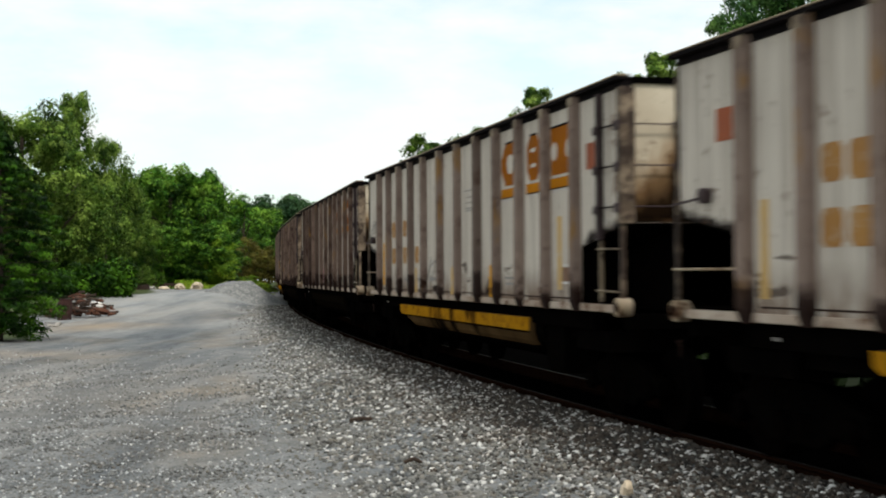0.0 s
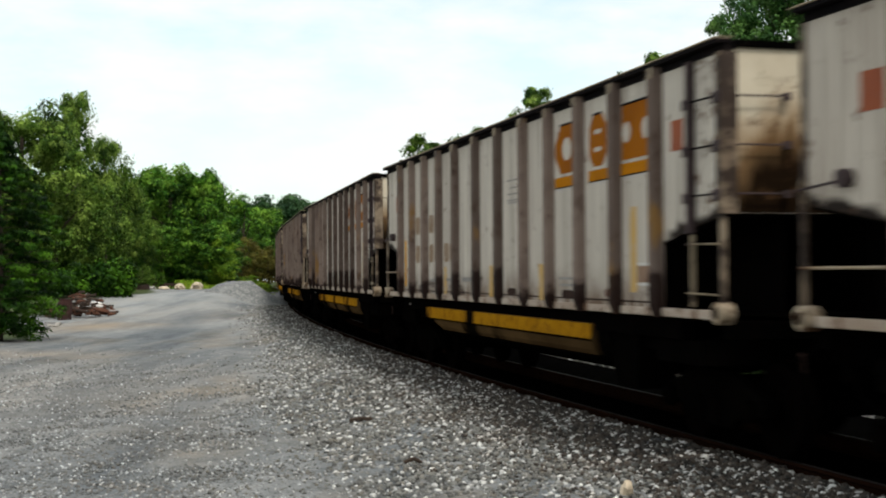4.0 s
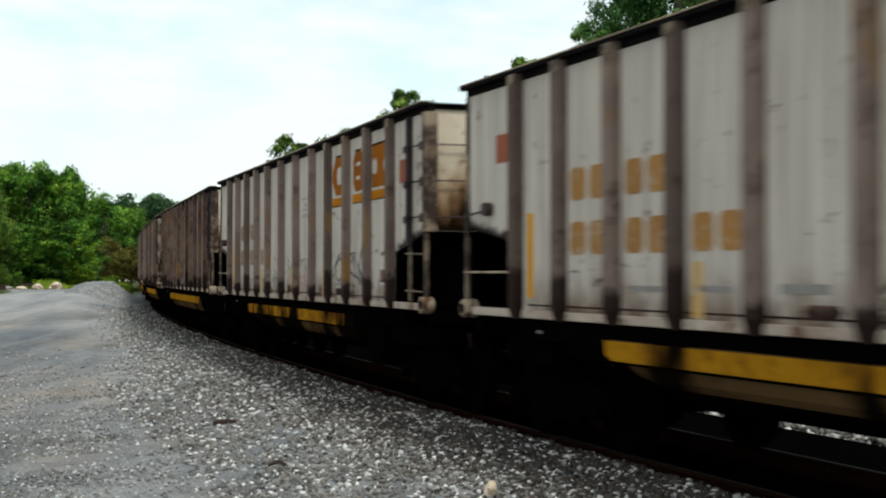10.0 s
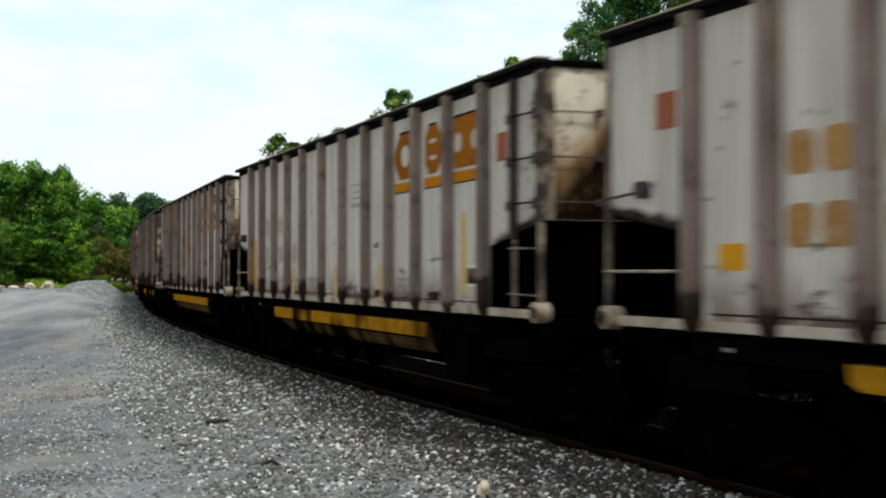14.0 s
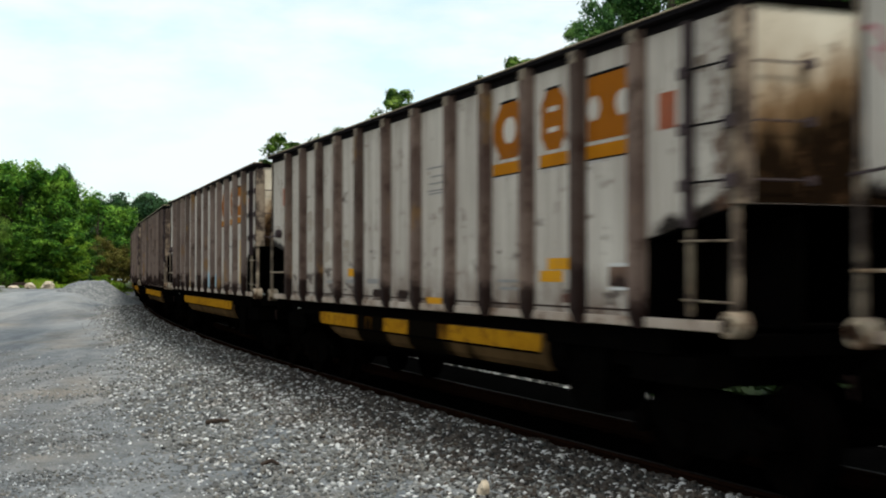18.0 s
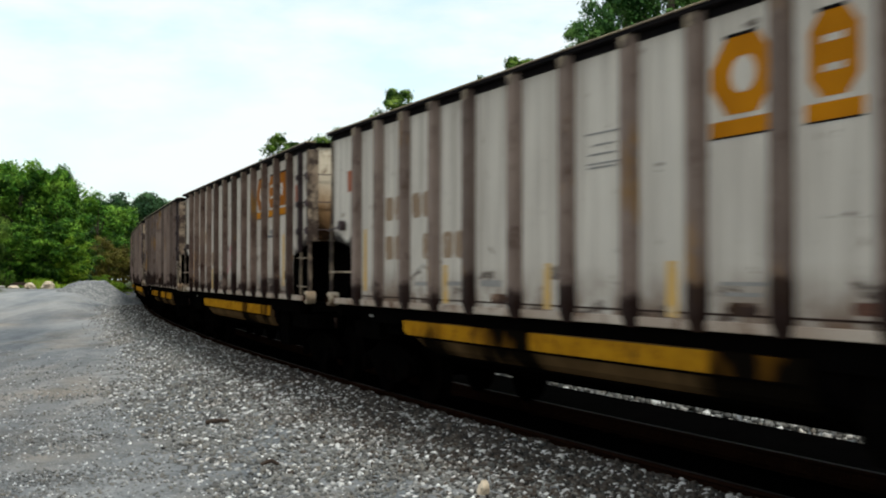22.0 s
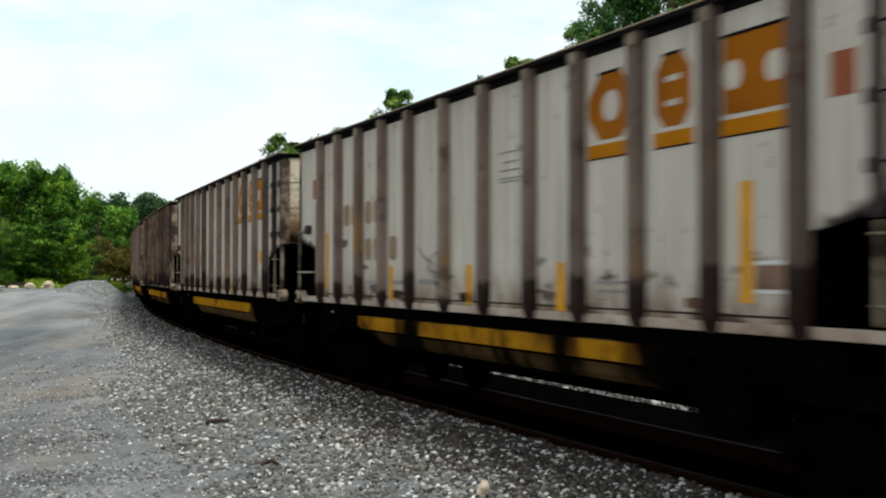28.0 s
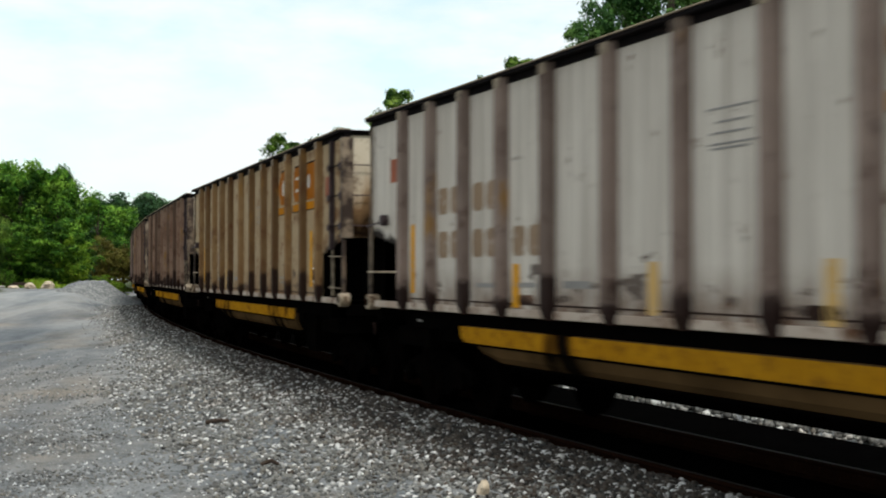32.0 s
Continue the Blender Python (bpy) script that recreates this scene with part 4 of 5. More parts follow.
def scribble(rng, x0, x1, z0, z1, loops, width):
    """A sprayed looping line on the sheet: one ribbon that runs on behind the ribs."""
    n = loops * 10
    phase, sway = rng.uniform(0, 6), rng.uniform(0.24, 0.36)
    path = []
    for i in range(n + 1):
        u = i / n
        a = u * loops * 2 * math.pi
        path.append((x0 + (x1 - x0) * u + sway * math.sin(a + phase), (z0 + z1) / 2 + (z1 - z0) / 2 * math.cos(a * (1 + 0.12 * math.sin(7 * u))) * (0.75 + 0.25 * math.sin(11 * u + x0))))
    v = []
    for i, (x, z) in enumerate(path):
        (xa, za), (xb, zb) = path[max(0, i - 1)], path[min(n, i + 1)]
        d = math.hypot(xb - xa, zb - za) or 1
        w = width * (0.35 + 0.15 * math.sin(i * 1.7))
        px, pz = -(zb - za) / d * w, (xb - xa) / d * w
        y = 1.5106 + 0.003 * i / n
        v += [(x + px, y, z + pz), (x - px, y, z - pz), (x - px, y + 0.002, z - pz), (x + px, y + 0.002, z + pz)]
    f = [(4 * i + k, 4 * i + (k + 1) % 4, 4 * i + 4 + (k + 1) % 4, 4 * i + 4 + k) for i in range(n) for k in range(4)]
    return Shape().add(v, f + [(0, 1, 2, 3), (4 * n + 3, 4 * n + 2, 4 * n + 1, 4 * n)])


MARKS = {}


def shared(key, make):
    """One mesh for marks that are alike on many cars."""
    if key not in MARKS:
        MARKS[key] = make().mesh(key[0])
    return MARKS[key]


def mark_car(car, j):
    rng = random.Random(100 + j)
    logo = LOGO if j in OCHRE_LOGO else LOGO_OLD
    digits = NUMBER if j in (0, 1, 2, 8, 11, 20, 24, 25) else NUMBER_GREY if j in (12, 14, 15) else NUMBER_BROWN
    tone = logo.name
    for k, (x, w, corner) in enumerate(((-3.20, 0.84, 0.22), (-4.27, 0.54, 0.13), (-5.40, 0.80, 0.02))):
        ob = part("logo_block", shared(("logo_block", k, tone), lambda: panel(x, 3.255, w, 0.585, corner)), logo, car, "ochre logo block" if k == 0 else "")
        part("logo_edge", shared(("logo_edge", k), lambda: panel(x + 0.02, 3.255 + 0.302, w - 2 * corner + 0.02, 0.03)), BLACK, car)
        part("logo_stripe", shared(("logo_stripe", k), lambda: panel(x, 2.865, min(w + 0.08, 0.86), 0.12)), LOGO, car)
        part("logo_shadow_line", shared(("logo_shadow_line", k), lambda: panel(x, 2.797, min(w + 0.08, 0.86), 0.014)), BLACK, car)
        if k == 0:
            part("logo_dot", shared(("logo_dot", 0), lambda: disc(x - 0.02, 3.255, 0.14, 1.5147, 0.002, 14, 1.15)), PALE_DOT, ob)
        if k == 1:
            for e in (-0.1, 0.1):
                part("logo_bar", shared(("logo_bar", e), lambda: panel(x, 3.255 + e, 0.22, 0.05, 0.0, 1.5147, 0.002)), PALE_DOT, ob)
        if k == 2:
            for e in (-0.27, 0.27):
                part("logo_dot", shared(("logo_dot", e), lambda: disc(x + e, 3.255, 0.115, 1.5147, 0.002)), PALE_DOT, ob)
    for x, w in ((-6.42, 0.27), (6.56, 0.3)):
        part("red_patch", shared(("red_patch", x), lambda: panel(x, 3.09, w, 0.3)), RED, car)
    # lettering that cannot be kept: bars of its size and colour
    for row, z, bays in ((0, 2.61, (4.67, 3.64)), (1, 2.10, (4.67, 3.64, 2.58))):
        for x in bays:
            for e in (0.19, -0.19):
                if row == 1 and rng.random() < 0.1:
                    continue
                part("number_bar", shared(("number_bar", row, x, e, digits.name), lambda: panel(x + e, z, 0.30, 0.31, 0.05)), digits, car)
    for k, (z, w) in enumerate(((3.035, 0.62), (2.93, 0.4), (2.845, 0.5), (2.76, 0.62), (2.725, 0.5))):
        part("data_line", shared(("data_line", k), lambda: panel(-1.0 - 0.03 * (k % 2), z, w, 0.018)), MARK_GREY, car)
    for k, (x, z, w, h) in enumerate(((1.5, 1.66, 0.55, 0.07), (3.62, 1.64, 0.5, 0.05), (2.6, 1.65, 0.45, 0.05), (-3.2, 1.69, 0.6, 0.03), (-3.2, 1.61, 0.5, 0.03))):
        part("data_line", shared(("small_line", k), lambda: panel(x, z, w, h)), MARK_GREY, car)
    plate = part("id_plate", shared(("id_plate", 0), lambda: panel(-5.60, 1.74, 0.38, 0.17)), RIB["soiled"], car)
    for z in (1.845, 1.635):
        part("plate_edge", shared(("plate_edge", z), lambda: panel(-5.60, z, 0.38, 0.026)), WHITE_SCRAP, plate)
    part("drain_slot", shared(("drain_slot", 0), lambda: panel(-4.62, 1.535, 0.34, 0.085, 0.03)), SCRAP, car, "rusty drain slot")
    if j in (11, 24, 25):
        spots = ((5.66, 1.89, 0.34, 0.2), (2.58, 1.72, 0.42, 0.11), (0.15, 1.45, 0.45, 0.11), (-2.1, 1.45, 0.5, 0.11), (-5.42, 2.08, 0.5, 0.22))
    elif j == 20:
        spots = ((5.66, 1.80, 0.34, 0.2), (2.58, 1.72, 0.42, 0.13), (-0.95, 1.74, 0.5, 0.13), (-3.2, 1.85, 0.55, 0.13), (-5.25, 1.9, 0.4, 0.55))
    elif j == 15:
        spots = ((5.88, 1.95, 0.13, 0.85), (2.5, 1.78, 0.4, 0.11), (-0.95, 1.43, 0.5, 0.1), (-4.42, 1.86, 0.55, 0.11), (-4.22, 1.74, 0.5, 0.11))
    else:
        spots = ((5.88, 1.95, 0.13, 0.85), (2.84, 1.64, 0.15, 0.45), (0.12, 1.64, 0.16, 0.45), (-2.2, 1.64, 0.17, 0.46), (-5.30, 2.0, 0.16, 0.9))
    for k, (x, z, w, h) in enumerate(spots):
        if rng.random() < 0.88 or j in (8, 12, 18, 26):
            tint = MARK_YELLOW if j in (11, 15, 20, 24, 25) or rng.random() < 0.35 else MARK_FADED
            part("yellow_mark", shared(("yellow_mark", x, z, tint.name), lambda: panel(x, z, w, h)), tint, car)
            if j == 20:
                part("mark_shadow", shared(("mark_shadow", k), lambda: panel(x, z + h / 2 + 0.035, w + 0.06, 0.05)), SPRAY_BLACK, car)
    spill = SPILLS.get(j, rng.choice((0.0, 0.03, 0.05, 0.08)))
    for ob in car.children_recursive:
        if ob.name.split(".")[0] in ("bathtub", "yellow_band"):
            ob.color = (spill, (j * 0.37) % 1.0, 0, 1)
    # dark stains and valve gear low on the side
    for x in rng.sample([0.2, 1.3, -0.9, -2.1, -3.2, -4.3, 2.6], 2):
        part("soil_patch", shared(("soil_patch", x), lambda: panel(x, 1.50, 0.42, 0.10, 0.045)), RIB["soiled"], car)
    sprays = {1: ((SPRAY_BLACK, 1.9, 0.9, 1.5, 2.05, 5, 0.02), (SPRAY_BLACK, 7.2, 6.5, 2.5, 2.9, 3, 0.03)),
              2: ((SPRAY_RED, 0.5, -0.2, 1.55, 2.2, 3, 0.09), (SPRAY_RED, -1.8, -2.4, 1.95, 2.15, 2, 0.04)),
              3: ((SPRAY_BLACK, 1.9, -3.6, 1.55, 2.2, 7, 0.04), (SPRAY_BLACK, -1.8, -4.6, 2.05, 2.3, 6, 0.07)),
              6: ((SPRAY_BLUE, -0.55, -1.4, 1.9, 2.3, 6, 0.06), (SPRAY_BLACK, -0.7, -1.4, 1.5, 1.75, 3, 0.04)),
              9: ((SPRAY_BLACK, 1.9, -1.4, 1.65, 2.15, 7, 0.022), (SPRAY_BLACK, -2.8, -4.75, 1.55, 2.15, 6, 0.05), (SPRAY_RED, -0.5, -1.4, 1.5, 1.75, 3, 0.03)),
              11: ((SPRAY_BLACK, 0.6, -1.4, 1.6, 2.1, 8, 0.025),), 14: ((SPRAY_RED, 7.3, 6.4, 2.6, 3.4, 3, 0.04), (SPRAY_BLACK, -2.95, -3.3, 1.44, 1.72, 5, 0.12)),
              16: ((SPRAY_BLACK, 3.4, 0.8, 1.7, 2.3, 4, 0.04), (SPRAY_BLACK, -0.6, -1.4, 1.95, 2.3, 2, 0.05), (SPRAY_BLACK, -4.1, -4.7, 2.3, 2.36, 2, 0.05)),
              19: ((SPRAY_RED, 0.5, -0.2, 1.7, 2.4, 2, 0.06), (SPRAY_BLACK, -3.9, -4.7, 2.4, 2.55, 2, 0.05)),
              21: ((SPRAY_BLACK, -2.7, -3.5, 1.45, 1.75, 4, 0.035), (SPRAY_RED, -0.5, -4.4, 1.9, 2.3, 5, 0.03)),
              23: ((SPRAY_BLACK, 1.6, 0.9, 1.7, 2.1, 3, 0.02),), 24: ((SPRAY_BLACK, 1.9, 1.0, 1.6, 1.9, 2, 0.03),),
              25: ((SPRAY_BLACK, -0.5, -4.75, 1.5, 2.05, 8, 0.15), (SPRAY_BLACK, -2.8, -4.75, 2.2, 2.3, 5, 0.08), (SPRAY_BLACK, 1.9, 1.0, 2.2, 2.55, 2, 0.03)),
              28: ((SPRAY_BLACK, 3, 0, 1.6, 2.2, 5, 0.05),)}
    for k, (x, z, w, h) in enumerate({16: ((-0.95, 1.62, 0.85, 0.36), (-2.0, 1.60, 0.5, 0.3)), 17: ((0.2, 1.63, 0.66, 0.4),)}.get(j, ())):
        part("sprayed_patch", panel(x, z, w, h, 0.06), SPRAY_BLUE, car, "pale blue sprayed patch")
    for x in (1.4, -0.95, -3.2) if j == 17 else ():
        part("blacked_patch", panel(x, 1.47, 0.5, 0.1), SPRAY_BLACK, car, "blacked-out patch")
    for m, x0, x1, z0, z1, loops, width in sprays.get(j, ()):
        part("sprayed_scribble", scribble(rng, x0, x1, z0, z1, loops, width), m, car, "sprayed scribble")


SPILLS = {0: 0.14, 1: 0.03, 2: 0.45, 3: 0.5, 5: 0.08, 6: 0.13, 7: 0.03, 8: 0.07, 9: 0.18, 10: 0.06, 11: -0.05, 12: 0.12, 14: 0.2, 15: 0.12, 16: 0.02,
          17: -0.05, 18: 0.1, 19: 0.06, 20: 0.17, 21: -0.05, 23: 0.12, 24: 0.03, 25: 0.03, 26: 0.02}
RUSTY = (27,)
STREAKED = (2, 3, 10, 15, 19, 25)
OCHRE_LOGO = (6, 10, 14, 18, 24)
SOILED = (28, 29, 31)
CAR_LABEL = {"pale": "pale grey ribbed coal gondola with soot-stained ends and a yellow-banded tub", "soiled": "soiled grey-brown ribbed coal gondola with a yellow-banded bathtub bottom",
             "streaked": "pale grey coal gondola with dark rusted ribs and dirt streaks", "rusty": "rusty tan-brown ribbed coal gondola with heavy streaks"}
CARS, AXLES = [], []


def car_look(j):
    return "rusty" if j in RUSTY else "soiled" if j in SOILED else "streaked" if j in STREAKED else "pale"


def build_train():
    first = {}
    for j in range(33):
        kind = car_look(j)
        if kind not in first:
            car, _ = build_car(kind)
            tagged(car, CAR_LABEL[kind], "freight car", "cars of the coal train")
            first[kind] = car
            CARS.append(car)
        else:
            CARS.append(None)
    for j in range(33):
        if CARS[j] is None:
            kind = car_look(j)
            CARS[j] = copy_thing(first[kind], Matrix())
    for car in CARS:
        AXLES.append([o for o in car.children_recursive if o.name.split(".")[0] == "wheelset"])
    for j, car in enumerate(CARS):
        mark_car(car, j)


build_train()

# ---- trees, shrubs, rocks, scrap ----


def leaf_mesh(name, centres, radii, per, size, material, seed, droop=0.0, long=1.15, flat=0.8, lift=0.35):
    """Leaves on the outer and upper shells of many small clumps: bent quads turned outward, with dark gaps between the clumps."""
    rng = np.random.default_rng(seed)
    C = np.repeat(np.asarray(centres, float), per, 0)
    R = np.repeat(np.asarray(radii, float), per)
    n = len(C)
    d = rng.normal(size=(n, 3)) + np.array([0, 0, lift])
    d /= np.linalg.norm(d, axis=1, keepdims=True)
    P = C + d * (R * rng.uniform(0.3, 1.0, n) ** 0.6 * rng.choice((1.0, 1.0, 1.15, 1.35), n))[:, None] * np.array([1, 1, flat])
    nrm = d + rng.normal(0, 0.35, (n, 3)) + np.array([0, 0, 0.15])
    nrm /= np.linalg.norm(nrm, axis=1, keepdims=True)
    t = np.cross(nrm, rng.normal(size=(n, 3)))
    t /= np.linalg.norm(t, axis=1, keepdims=True)
    t[:, 2] -= droop
    b = np.cross(nrm, t)
    s = size * rng.uniform(0.6, 1.4, n)[:, None]
    v = np.stack([P - t * s * long, P + b * s * 0.6 + nrm * s * 0.15, P + t * s * long, P - b * s * 0.6 + nrm * s * 0.15], 1).reshape(-1, 3)
    return bulk(name, v, np.arange(n * 4).reshape(-1, 4), material)


def crown_clumps(rng, h, r, bottom, count, lean=0.0, pointed=0.5):
    """Centres and sizes of the clumps of a crown: boughs stand apart on its outline, each with clumps on its upper, outer side."""
    c, rad = [], []
    boughs = max(12, count // 5)
    for i in range(boughs):
        u = (i + rng.random()) / boughs
        z = bottom + (h - bottom) * (0.04 + 0.88 * u)
        if pointed > 0.05:
            prof = math.sin(math.pi * min(1, 0.12 + 0.84 * u) ** (0.6 + pointed)) ** 0.7
        else:
            prof = max(0.05, 1 - abs(1.9 * u - 1) ** 2.6) ** 0.5
        a = i * 2.4 + rng.uniform(-0.5, 0.5)
        k = r * prof * rng.uniform(0.35, 0.8)
        big = r * rng.uniform(0.30, 0.46) * (0.7 + 0.4 * prof)
        x, y = k * math.cos(a) + lean * u, k * math.sin(a)
        c.append((x * 0.8, y * 0.8, z))
        rad.append(big * 0.8)
        for m in range(count // boughs - 1):
            b, e = a + rng.uniform(-1.8, 1.8), rng.uniform(-0.3, 1.4)
            q = big * rng.uniform(0.45, 0.9)
            c.append((x + q * math.cos(e) * math.cos(b), y + q * math.cos(e) * math.sin(b), z + q * math.sin(e) * 0.9))
            rad.append(big * rng.uniform(0.35, 0.7))
    return c, rad


def trunk_shape(rng, h, r, forks=6):
    s = Shape()
    z, x, y = 0.0, 0.0, 0.0
    p = (0, 0, -0.3)
    w = 0.022 * h + 0.05
    for k in range(5):
        q = (p[0] + rng.uniform(-0.15, 0.15), p[1] + rng.uniform(-0.15, 0.15), (k + 1) * h * 0.17)
        s.rod(p, q, w, 9, w * 0.8)
        w *= 0.8
        p = q
    for k in range(forks):
        a = 2 * math.pi * k / forks + rng.uniform(-0.4, 0.4)
        z0 = h * rng.uniform(0.22, 0.6)
        e = (math.cos(a) * r * 0.6, math.sin(a) * r * 0.6, min(h * 0.9, z0 + h * rng.uniform(0.12, 0.28)))
        m = (e[0] * 0.45, e[1] * 0.45, z0 + (e[2] - z0) * 0.55)
        s.rod((0, 0, z0), m, w * 1.1, 6, w * 0.8)
        s.rod(m, e, w * 0.8, 6, w * 0.3)
    return s


TREE_KIND = {}


def tree(kind, leaf, bearing, distance, height, radius, bottom, label, clumps=120, per=42, size=0.2, variant=0, pointed=0.4, group="", droop=0.0):
    """A tree: tapered trunk with limbs and a crown of leaf clumps; alike ones share their meshes."""
    key = (kind, leaf, variant)
    h0, r0 = (16.0, 2.2) if kind == "slender_tree" else (16.0, 3.0) if kind == "tall_oak_tree" else (10.0, 3.6)
    if key not in TREE_KIND:
        rng = random.Random(hash_text(kind) + 17 * variant)
        c, rad = crown_clumps(rng, h0, r0, bottom, clumps, rng.uniform(-0.6, 0.6), pointed)
        TREE_KIND[key] = (trunk_shape(rng, h0, r0 * 0.9).mesh("trunk"), leaf_mesh("crown", c, rad, per, size, LEAF[leaf], 7 + variant, droop))
    trunk, crown = TREE_KIND[key]
    x, y = polar(bearing, distance)
    ob = tagged(new(kind), label, "tree" if "shrub" not in kind else "shrub", group)
    k, w = height / h0, radius / r0
    for nm, me, mt in (("trunk", trunk, BARK), ("crown", crown, None)):
        o = part(nm, me, mt, ob)
        o.scale = (w, w, k)
    ob.matrix_basis = pose(x, y, ground_z(x, y), 0, 0, (bearing * 37 + distance * 13) % 360)
    return ob


def hash_text(t):
    return sum(ord(c) * (i + 3) for i, c in enumerate(t))


def conifer(bearing, distance, height, radius, seed):
    """A bushy cedar: tiers of flat, drooping feathery boughs down to the ground."""
    rng = random.Random(seed)
    c, rad = [], []
    boughs = Shape().rod((0, 0, -0.2), (0, 0, height * 0.95), 0.11, 9, 0.02)
    for i in range(120):
        u = i / 120
        z = height * (0.03 + 0.95 * u)
        a = i * 2.4 + rng.uniform(-0.4, 0.4)
        reach = radius * (1 - u) ** 0.6 * (0.5 + 0.5 * min(1, u / 0.25)) * rng.uniform(0.65, 1.1)
        boughs.rod((0, 0, z), (math.cos(a) * reach * 0.8, math.sin(a) * reach * 0.8, z + 0.1), 0.018, 4, 0.006)
        for f in (0.4, 0.62, 0.8, 1.0):
            b = a + rng.uniform(-0.25, 0.25)
            c.append((math.cos(b) * reach * f, math.sin(b) * reach * f, z + 0.22 * f - 0.3 * f * f))
            rad.append(0.13 + 0.19 * (1 - u) * f)
    x, y = polar(bearing, distance)
    ob = tagged(new("cedar_tree"), "bushy dark green cedar with feathery boughs down to the ground", "tree")
    part("trunk", boughs, BARK, ob)
    part("crown", leaf_mesh("crown", c, rad, 85, 0.036, LEAF["cedar"], seed, 0.1, 2.4, 0.45, 0.5), None, ob)
    ob.matrix_basis = pose(x, y, ground_z(x, y))
    return ob


conifer(-18.6, 43, 6.6, 2.75, 9)
conifer(-20.6, 44, 6.8, 2.4, 12)

BROAD = "tall feathery grey-green poplar at the edge of the yard"
for b, d, h, r, v in ((-17.6, 84, 11.7, 4.2, 0), (-15.5, 86, 12.4, 2.7, 1), (-19.8, 80, 11.6, 4.2, 1), (-14.4, 88, 10.2, 2.3, 2), (-16.4, 82, 9.6, 3.6, 2), (-13.7, 92, 7.6, 2.4, 0)):
    tree("poplar_tree", "poplar", b, d, h, r, 0.6, BROAD, 95, 230, 0.086, v, 0.35, "poplars by the yard", 0.1)
WOOD = "dense dark green broadleaf tree of the wood's edge"
for b, d, h, r, v in ((-12.6, 104, 9.0, 3.8, 0), (-11.7, 100, 9.0, 3.2, 1), (-10.7, 101, 8.6, 3.2, 2), (-10.4, 100, 8.5, 2.6, 0), (-13.3, 108, 9.3, 3.8, 1),
                      (-11.2, 112, 9.3, 4.0, 2), (-9.9, 104, 7.4, 1.8, 1), (-12.0, 96, 4.4, 2.6, 2), (-10.2, 96, 4.6, 2.6, 0), (-10.0, 97, 4.0, 1.7, 1),
                      (-8.5, 140, 9.0, 3.8, 0), (-7.9, 145, 8.2, 3.4, 2), (-14.8, 100, 8.0, 4.0, 0), (-16.5, 104, 8.6, 4.2, 2), (-18.5, 100, 8.6, 4.2, 1)):
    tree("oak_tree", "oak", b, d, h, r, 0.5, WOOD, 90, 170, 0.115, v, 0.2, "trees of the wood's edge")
for b, d, h, r, v in ((-7.2, 200, 13.0, 6.0, 1), (-6.4, 205, 13.2, 5.5, 0), (-5.6, 230, 14.2, 5.5, 2), (-8.2, 210, 12.6, 6.5, 2), (-4.9, 250, 15.0, 6.0, 1), (-9.2, 215, 12, 7, 0)):
    tree("oak_tree", "far_oak", b, d, h, r, 0.5, "dark green broadleaf tree of the far wood", 90, 110, 0.15, v, 0.2, "trees of the far wood")
# beyond the train
for b, d, h, r, v in ((4.3, 95, 16.1, 1.9, 1), (5.4, 98, 15.2, 1.6, 2), (3.5, 97, 14.2, 1.5, 0), (-0.75, 118, 14.9, 2.4, 0), (0.3, 120, 15.0, 2.6, 2), (1.4, 122, 16.2, 2.6, 1), (8.4, 84, 15.2, 1.6, 0), (9.7, 80, 15.9, 2.0, 1)):
    tree("slender_tree", "poplar", b, d, h, r, 6.0, "broadleaf tree beyond the railway line", 130, 100, 0.11, v, 0.0, "trees beyond the line")
for b, d, h, r, v in ((12.9, 50, 13.0, 2.2, 0), (14.2, 53, 15.4, 2.4, 2), (15.6, 52, 16.8, 3.2, 1), (19.2, 55, 17.8, 3.8, 2), (23.0, 57, 17.4, 3.8, 0)):
    tree("tall_oak_tree", "dark_oak", b, d, h, r, 0.5, "tall dark green broadleaf tree beyond the railway line", 190, 190, 0.07, v, 0.2, "trees beyond the line")

for b, d, h, r, lf, lab in ((-9.55, 95, 3.4, 1.2, "shrub", "bright yellow-green shrub at the yard edge"), (-8.6, 102, 1.2, 1.5, "shrub", "bright yellow-green shrub at the yard edge"), (-8.7, 107, 4.0, 1.8, "dry", "brown-green shrub at the wood's edge"), (-8.1, 108, 4.0, 1.9, "dry", "brown-green shrub at the wood's edge"),
                            (-7.5, 109, 3.8, 1.9, "dry", "brown-green shrub at the wood's edge"), (-8.0, 103, 1.1, 1.4, "shrub", "bright yellow-green shrub at the yard edge"), (-9.5, 95, 2.2, 1.2, "shrub", "bright yellow-green shrub at the yard edge"),
                            (-12.9, 90, 1.6, 0.8, "poplar", "grey-green bush at the yard's edge"), (-12.3, 92, 1.2, 0.7, "oak", "low dark green bush at the yard edge"), (-13.8, 88, 1.5, 1.1, "oak", "low dark green bush at the yard edge"), (-14.8, 84, 1.7, 1.3, "oak", "low dark green bush at the yard edge")):
    tree("round_shrub", lf, b, d, h, r, 0.3, lab, 100, 70, 0.13, 0, 0.0)


